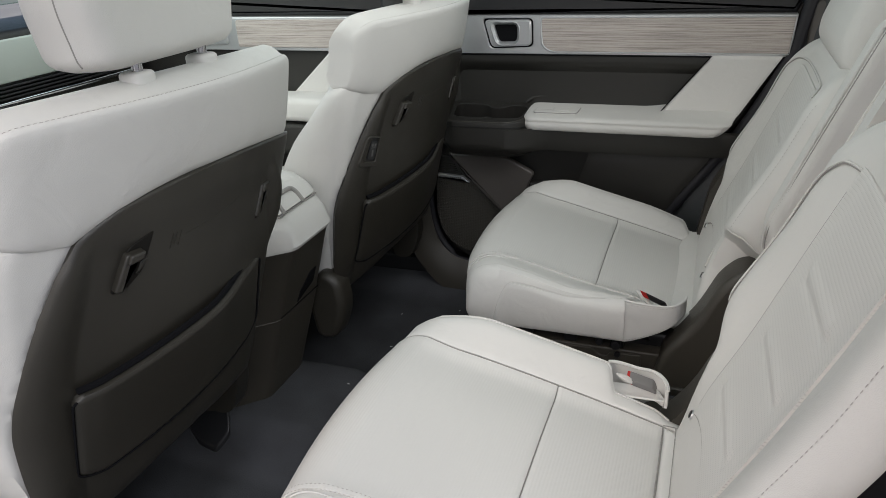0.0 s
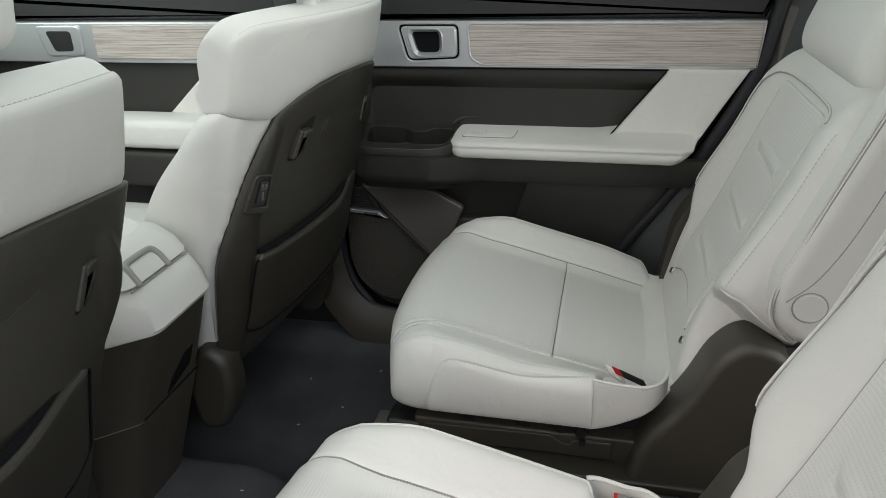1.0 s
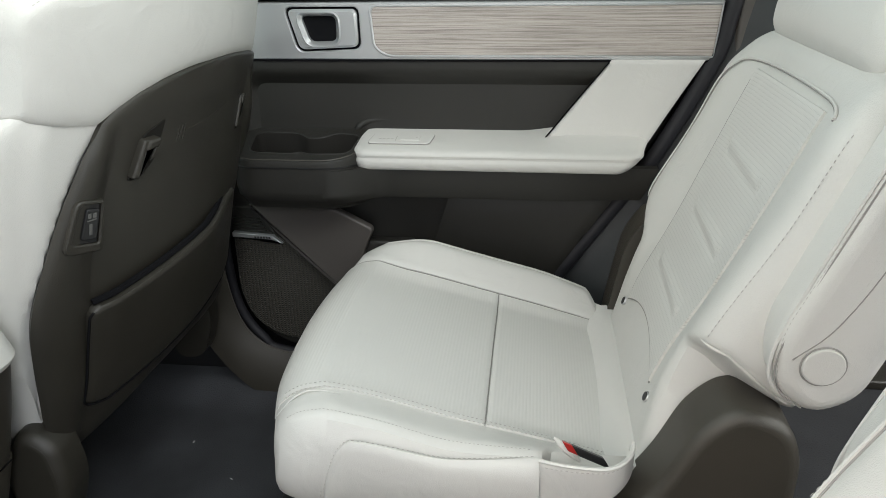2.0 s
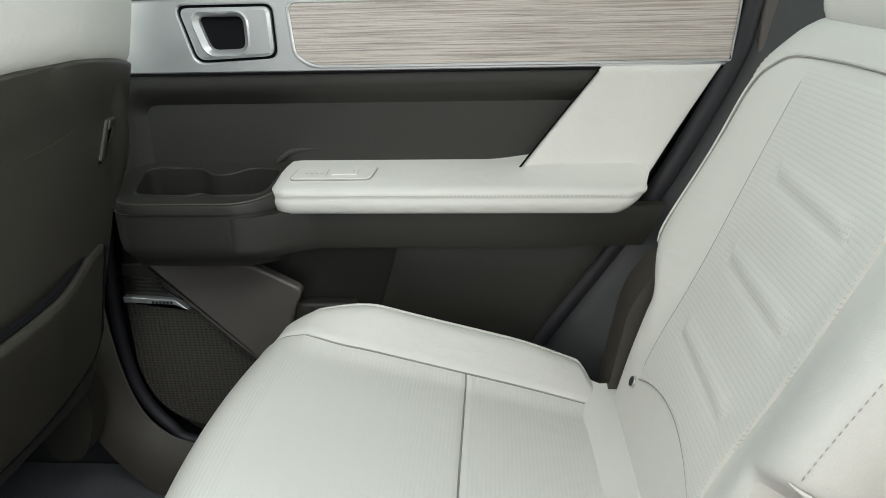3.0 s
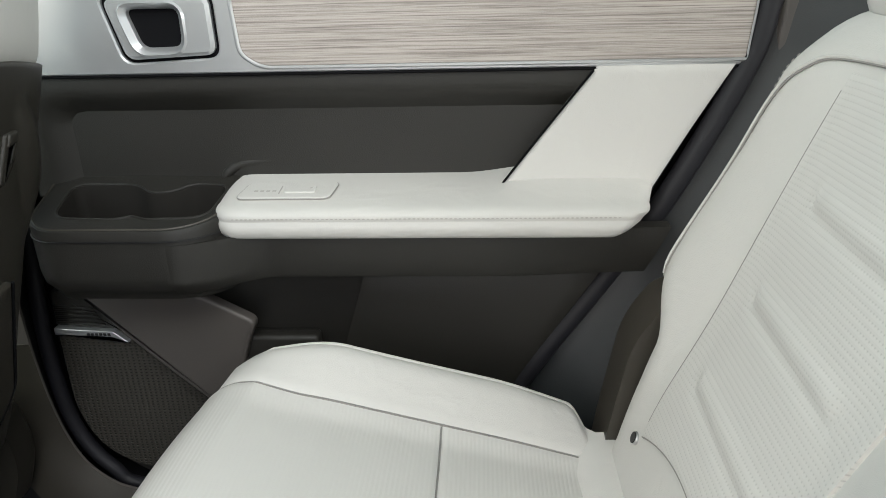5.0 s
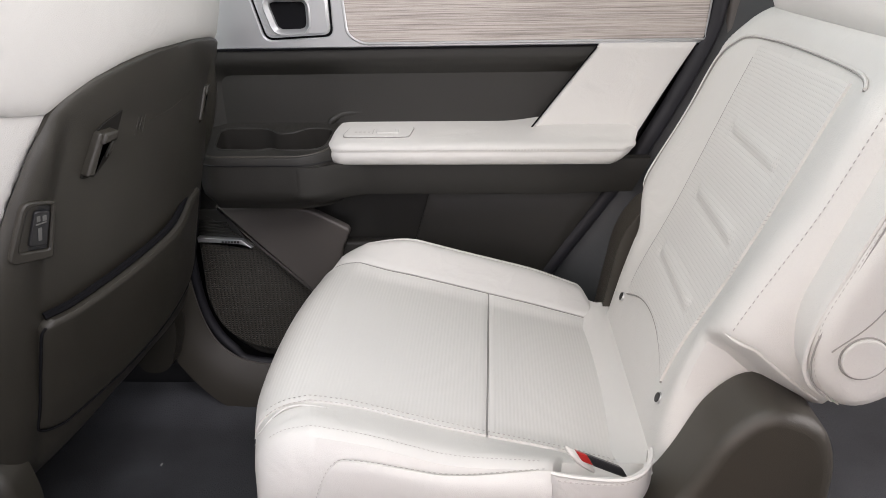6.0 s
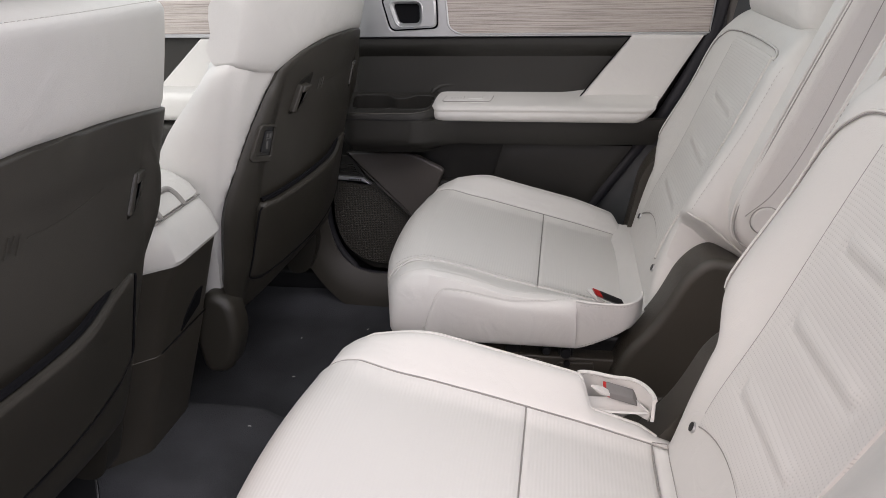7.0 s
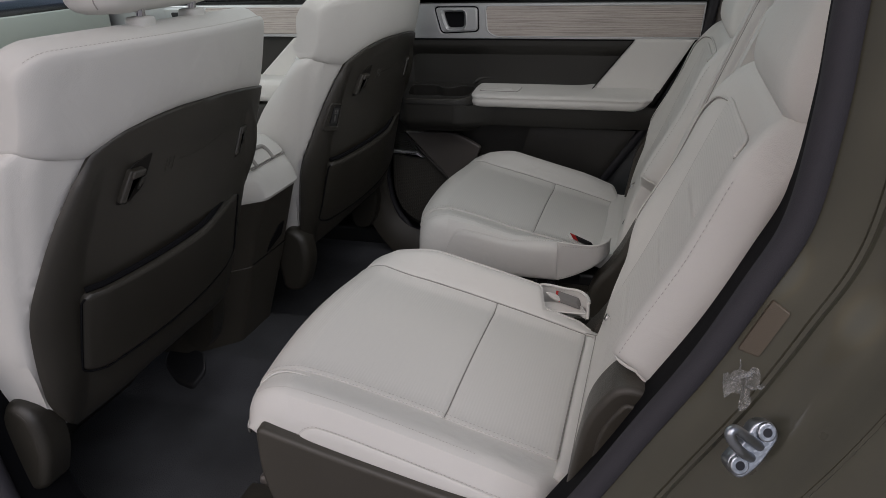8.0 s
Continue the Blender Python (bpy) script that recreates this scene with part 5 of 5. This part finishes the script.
    drop = fillet([(xb + 0.030, 0.292), (xb + 0.040, 0.22), (xb + 0.012, 0.140), (xb - 0.040, 0.135), (xb - 0.055, 0.24), (xb - 0.015, 0.312)], 0.03, 6)
    drop = [(u, v + 0.5 * back) for u, v in drop]
    for s in (-1, 1):
        hc = part("hinge_cover", slab(drop, lambda u, v, h: (u, yc + s * h, v), 0.250, 0.20, 0.016, 6), plastic, ob, "rounded dark hinge cover")
        part("rim", tube([(u, yc + s * 0.246, v) for u, v in shrink(drop, 0.012)[:-18]], 0.0035, 6), plastic, hc)
    part("cushion", block(-1.12 + dx, -0.68 + dx, yc - 0.255, yc + 0.255, 0.25, 0.375, 0.045), leather, ob, "cream leather cushion")
    part("base", block(-1.08 + dx, -0.78 + dx, yc - 0.200, yc + 0.190, 0.05, 0.26, 0.02), plastic, ob, "dark seat base")
    # headrest
    hx, hy = dx + 0.018, 0.018
    for v in (-0.059, 0.059):
        part("headrest_post", tube([(-0.434 + hx, yc + hy + v, 0.81), (-0.428 + hx, yc + hy + v, 0.89)], 0.0062, 14), chrome, ob, "chrome headrest post")
        part("post_guide", slab(rounded_rect(-0.450 + hx, -0.416 + hx, yc + hy + v - 0.017, yc + hy + v + 0.017, 0.012), lambda a, b, h: (a, b, h), 0.8515, 0.83, 0.005), leather, ob, "cream post guide")
    loops = []
    for k in range(41):
        z = 0.858 + 0.20 * k / 40
        e = max(end_inset(z - 0.858, 0.020), end_inset(1.066 - z, 0.05))
        w = 0.130 + 0.012 * smooth01((z - 0.858) / 0.08) - e
        xr, xf = -0.412 + hx - e, -0.498 + hx + e
        o = fillet([(xr, -w + 0.02), (xr, w - 0.02), (xr - 0.03, w), (xf, w), (xf, -w), (xr - 0.03, -w)], [0.03, 0.03, 0.02, 0.02, 0.02, 0.02], 5)
        loops.append([(a, yc + hy + b, z) for a, b in o])
    hr = part("headrest", loft(loops), leather, ob, "cream leather headrest")
    for s in (-1, 1):
        part("seam", tube([(-0.4435 + hx, yc + hy + s * (0.130 + 0.012 * smooth01((z - 0.858) / 0.08) - 0.0025 - end_inset(z - 0.858, 0.02)), z) for z in np.linspace(0.866, 1.04, 24)], 0.0011, 5), seam_dark, hr)
    return ob


front_seat(-0.554, -0.030, 1, "cream leather front seat with dark plastic back shell and pocket", 0.0, 0.028)
front_seat(0.210, 0.0, -1, "cream leather front seat with dark shell and side switch", 0.028, 0.0, True)


# ---------------------------------------------------------------- console
def console():
    ob = thing("centre_console", "cream and dark centre console with silver latch between the front seats", "console")

    def ring(xr, left, cl, right, cr, front, z):
        o = fillet([(xr, -left), (xr, right), (xr - cr, right + cr * 0.9), (front, right + cr * 0.9), (front, -left - cl * 0.95), (xr - cl, -left - cl * 0.95)], [0.014, 0.018, 0.03, 0.02, 0.02, 0.03], 5)
        return [(u, CENTRE + v, z) for u, v in o]
    part("lower_body", loft([ring(-0.650, 0.040, 0.075, 0.085, 0.03, -1.1, 0.02), ring(-0.637, 0.041, 0.080, 0.092, 0.03, -1.1, 0.09), ring(-0.577, 0.042, 0.088, 0.112, 0.03, -1.1, 0.30), ring(-0.558, 0.042, 0.090, 0.114, 0.03, -1.1, 0.365), ring(-0.541, 0.042, 0.090, 0.106, 0.03, -1.1, 0.41), ring(-0.523, 0.042, 0.090, 0.094, 0.03, -1.1, 0.448)]), plastic_lit, ob, "dark brown plastic lower body")
    part("foot_cover", loft([[(x - 0.002, y, z) for x, y, z in ring(q, w, c, e, 0.03, -1.1, h)] for q, w, c, e, h in ((-0.634, 0.042, 0.083, 0.095, 0.09), (-0.579, 0.043, 0.091, 0.115, 0.285), (-0.583, 0.042, 0.089, 0.112, 0.290))]), plastic_lit, ob)
    part("upper_body", loft([ring(-0.521, 0.042, 0.090, 0.094, 0.03, -1.1, 0.445), ring(-0.517, 0.042, 0.092, 0.096, 0.03, -1.1, 0.452), ring(-0.525, 0.042, 0.090, 0.092, 0.03, -1.1, 0.482), ring(-0.538, 0.042, 0.088, 0.086, 0.03, -1.1, 0.506), ring(-0.546, 0.042, 0.082, 0.082, 0.03, -1.1, 0.511)]), leather, ob, "cream leather wrapped rear")
    part("armrest_lid", loft([ring(-0.545, 0.046, 0.078, 0.084, 0.036, -0.90, 0.512), ring(-0.541, 0.048, 0.082, 0.086, 0.038, -0.90, 0.517), ring(-0.550, 0.048, 0.080, 0.085, 0.038, -0.90, 0.530), ring(-0.568, 0.046, 0.076, 0.080, 0.036, -0.90, 0.545), ring(-0.600, 0.040, 0.066, 0.068, 0.034, -0.88, 0.555)]), leather, ob, "cream leather armrest lid")
    pts = spline([(-0.5400, CENTRE - 0.034, 0.5145), (-0.542, CENTRE - 0.034, 0.518), (-0.553, CENTRE - 0.033, 0.533), (-0.561, CENTRE - 0.027, 0.5405), (-0.5625, CENTRE, 0.5415), (-0.561, CENTRE + 0.027, 0.5405), (-0.553, CENTRE + 0.033, 0.533), (-0.542, CENTRE + 0.034, 0.518), (-0.5400, CENTRE + 0.034, 0.5145)], 6)
    m = len(pts)
    strap = []
    for k, p in enumerate(pts):
        t = (pts[min(k + 1, m - 1)] - pts[max(k - 1, 0)]).normalized()
        nrm = Vector((0.80, 0, 0.60))
        nrm = (nrm - t * nrm.dot(t)).normalized()
        sd = t.cross(nrm)
        strap.append([p + sd * a * 0.0043 + nrm * b for a, b in ((-1, -0.003), (-1, 0.0010), (-0.75, 0.0018), (0.75, 0.0018), (1, 0.0010), (1, -0.003))])
    part("latch", loft(strap), latch_metal, ob, "silver latch loop")
    part("latch_gap", tube([p + Vector((0.0004, 0, 0.0002)) for p in pts], 0.0047, 8), seam_dark, ob)
    part("lid_gap", tube([(-0.5425, CENTRE + v, 0.5115) for v in np.linspace(-0.050, 0.088, 12)], 0.0018, 5), seam_dark, ob)
    slot = fillet([(0.020, 0.294), (0.080, 0.316), (0.084, 0.350), (0.060, 0.348), (0.030, 0.320)], 0.003, 3)
    # Near-black plate on the face stands in for the shade inside the slot.
    part("socket_slot_shade", slab(slot, lambda u, v, h: (-0.577 + (v - 0.30) * 0.288 + h, CENTRE + u, v), 0.0022, -0.01, 0.001), void_black, ob, "black plate in place of the shaded slot")
    part("panel_joint", tube([(-0.5790, CENTRE - 0.040, 0.2895), (-0.5790, CENTRE + 0.108, 0.2895)], 0.0012, 5), void_black, ob)
    return ob


console()


def rail_tab():
    ob = thing("floor_tab", "small black plastic cover on the carpet behind the front seat", "cover")
    part("tab", slab(fillet([(-0.785, -0.308), (-0.745, -0.328), (-0.700, -0.333), (-0.676, -0.310), (-0.690, -0.286), (-0.778, -0.275)], 0.008), lambda u, v, h: (u, v, floor_height(u, v) + h), 0.012, -0.02, 0.004), plastic_black, ob)
    return ob


rail_tab()


# ---------------------------------------------------------------- dashboard seen past the headrest
def dashboard():
    ob = thing("dashboard", "dashboard with pale wood strip, silver line and dark vent slats", "dashboard")
    part("body", block(-1.75, -1.45, -0.85, 0.52, 0.35, 0.797, 0.015), plastic, ob)
    part("decor_strip", block(-1.452, -1.435, -0.80, 0.50, 0.680, 0.779, 0.004), decor, ob, "pale grey-green decor strip")
    part("silver_line", block(-1.452, -1.432, -0.80, 0.50, 0.626, 0.638, 0.003), chrome, ob, "slim silver line")
    for k in range(4):
        part("vent_slat", block(-1.450, -1.430, -0.75, 0.40, 0.643 + 0.009 * k, 0.6475 + 0.009 * k, 0.001), plastic_black, ob)
    ws = part("windscreen", sheet(lambda a, b: (-1.75 + 0.62 * b, CENTRE + 0.68 * (2 * a - 1), 0.83 + 0.38 * b), 4, 4, 0.003, out=(1, 0, 0)), glass, ob, "green tinted windscreen")
    ws.visible_shadow = False
    return ob


dashboard()


# ---------------------------------------------------------------- near doorway
def near_body():
    ob = thing("vehicle", "dark olive painted vehicle body round the open rear doorway", "car")
    path = spline([(0.386, 0, 1.12), (0.385, 0, 0.96), (0.384, 0, 0.87), (0.3835, 0, 0.80), (0.375, 0, 0.712), (0.349, 0, 0.645), (0.312, 0, 0.562), (0.262, 0, 0.47), (0.214, 0, 0.38), (0.150, 0, 0.27), (0.09, 0, 0.17), (0.02, 0, 0.08), (-0.08, 0, 0.02), (-0.30, 0, 0.005), (-0.52, 0, 0.02), (-0.62, 0, 0.10), (-0.66, 0, 0.30), (-0.655, 0, 0.60), (-0.62, 0, 0.90), (-0.56, 0, 1.12)], 10)
    ys = -0.842
    part("door_seal", tube([(p.x - 0.003, ys, p.z) for p in path], 0.0136, 14), rubber_grey, ob, "grey flocked rubber door seal")
    m = len(path)

    def outward(i):
        t = (path[min(i + 1, m - 1)] - path[max(i - 1, 0)]).normalized()
        return Vector((t.z * -1, 0, t.x)) * 1.0

    def flange(a, b):
        u = min(max(a, 0.0), 1.0) * (m - 1)
        i = min(int(u), m - 2)
        p, n = path[i].lerp(path[i + 1], u - i), -outward(i).lerp(outward(i + 1), u - i)
        if n.dot(Vector((-p.x, 0, 0.45 - p.z))) > 0:
            n = -n
        d = 0.003 + 0.309 * b
        y = ys - 0.006 - 0.30 * b + 0.030 * smooth01((b - 0.04) / 0.14) + 0.050 * smooth01((b - 0.24) / 0.20) - 0.012 * math.exp(-((b - 0.115) / 0.012) ** 2) + 0.10 * smooth01((b - 0.55) / 0.45)
        return (p.x + n.x * d, y, p.z + n.z * d)
    part("opening_flange", sheet(flange, m - 1, 40, 0.004, out=(0, -1, 0)), paint, ob, "dark olive glossy paint with moulded edges")
    for b0, rad in ((0.125, 0.0036), (0.40, 0.0030), (0.52, 0.0042)):
        part("pressed_ridge", tube([Vector(flange(i / (m - 1), b0)) + Vector((0, 0.001, 0)) for i in range(0, m)][5:115], rad, 6), paint, ob)
    rng = random.Random(4)
    drops = []
    for k in range(90):
        a, b = rng.uniform(0.26, 0.45), rng.choice((0.55, 0.62, 0.70)) + rng.uniform(-0.05, 0.05)
        drops.append(disc(Vector(flange(a, b)) + Vector((0, -0.001, 0)), (0, -1, 0), rng.uniform(0.0006, 0.0016), 0.0007, 8, 0.0003))
    part("water_drops", join(*drops), drop_mat, ob, "dried water drops", kind="stuff")
    at = lambda u, v, h: Vector(flange(u, v)) + Vector((0, -h, 0))
    k0 = 0.282
    part("body_patch", slab(fillet([(k0 - 0.020, 0.022), (k0 + 0.014, 0.022), (k0 + 0.010, 0.070), (k0 - 0.020, 0.070)], 0.003, 3), at, 0.0035, -0.004, 0.001), patch_mat, ob, "flat brown patch")
    part("protective_film", sheet(lambda a, b: at(k0 + 0.017 + 0.016 * a + 0.003 * math.sin(9 * b), 0.040 + 0.068 * b + 0.010 * math.sin(7 * a + 2 * b), 0.002 + 0.014 * abs(noise.noise(Vector((5.2 * a, 2.1 * b, 7.0)))) + 0.008 * abs(noise.noise(Vector((11 * a + 3 * b, 5 * b, 1.0))))), 34, 34, 0.0006, out=(0, -1, 0)), film_mat, ob, "crumpled clear protective film")
    # Lining is near-black: the shade beside the seat is put into its colour.
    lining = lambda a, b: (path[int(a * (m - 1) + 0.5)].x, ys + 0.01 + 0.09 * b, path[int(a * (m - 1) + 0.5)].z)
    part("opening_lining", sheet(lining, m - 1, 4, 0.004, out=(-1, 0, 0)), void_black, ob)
    return ob


near_body()


def striker():
    ob = thing("door_striker", "zinc plated door striker bolted to the painted pillar", "door striker")
    o = Vector((0.352, -0.905, 0.522))
    ax, up, n = Vector((0.53, 0.47, 0.70)), Vector((-0.76, 0.06, 0.60)), Vector((0.28, -0.89, 0.40)).normalized()
    ax = (ax - n * ax.dot(n)).normalized()
    up = (up - n * up.dot(n) - ax * up.dot(ax)).normalized()
    put = lambda u, v, h: o + (ax * u + up * v + n * h) * 0.88
    part("plate", slab(fillet([(-0.034, -0.010), (-0.010, -0.017), (0.026, -0.015), (0.034, 0.002), (0.022, 0.014), (-0.004, 0.010), (-0.028, 0.013)], [0.010, 0.012, 0.012, 0.012, 0.010, 0.012, 0.010], 6), put, 0.005, -0.012, 0.002), zinc, ob)
    part("loop", tube(spline([put(-0.008, -0.006, 0.002), put(-0.010, 0.014, 0.020), put(-0.007, 0.034, 0.030), put(-0.002, 0.040, 0.032), put(0.003, 0.035, 0.029), put(0.005, 0.014, 0.017), put(0.006, -0.006, 0.002)], 6), 0.0044, 10), zinc, ob)
    for u, v in ((-0.021, 0.001), (0.021, 0.000)):
        part("bolt", disc(put(u, v, 0.004), n, 0.0085, 0.005, 18), zinc, ob)
        part("bolt_socket", disc(put(u, v, 0.0092), n, 0.0042, 0.0006, 12, 0.0002), steel, ob)
    return ob


striker()


# ---------------------------------------------------------------- outside
ground = part("ground", sheet(lambda a, b: (-60 + 120 * a, -60 + 120 * b, -0.42), 4, 4, 0.05, out=(0, 0, 1)), ground_mat, None, "pale concrete ground outside the car", kind="structure")
ground["category"] = "ground"
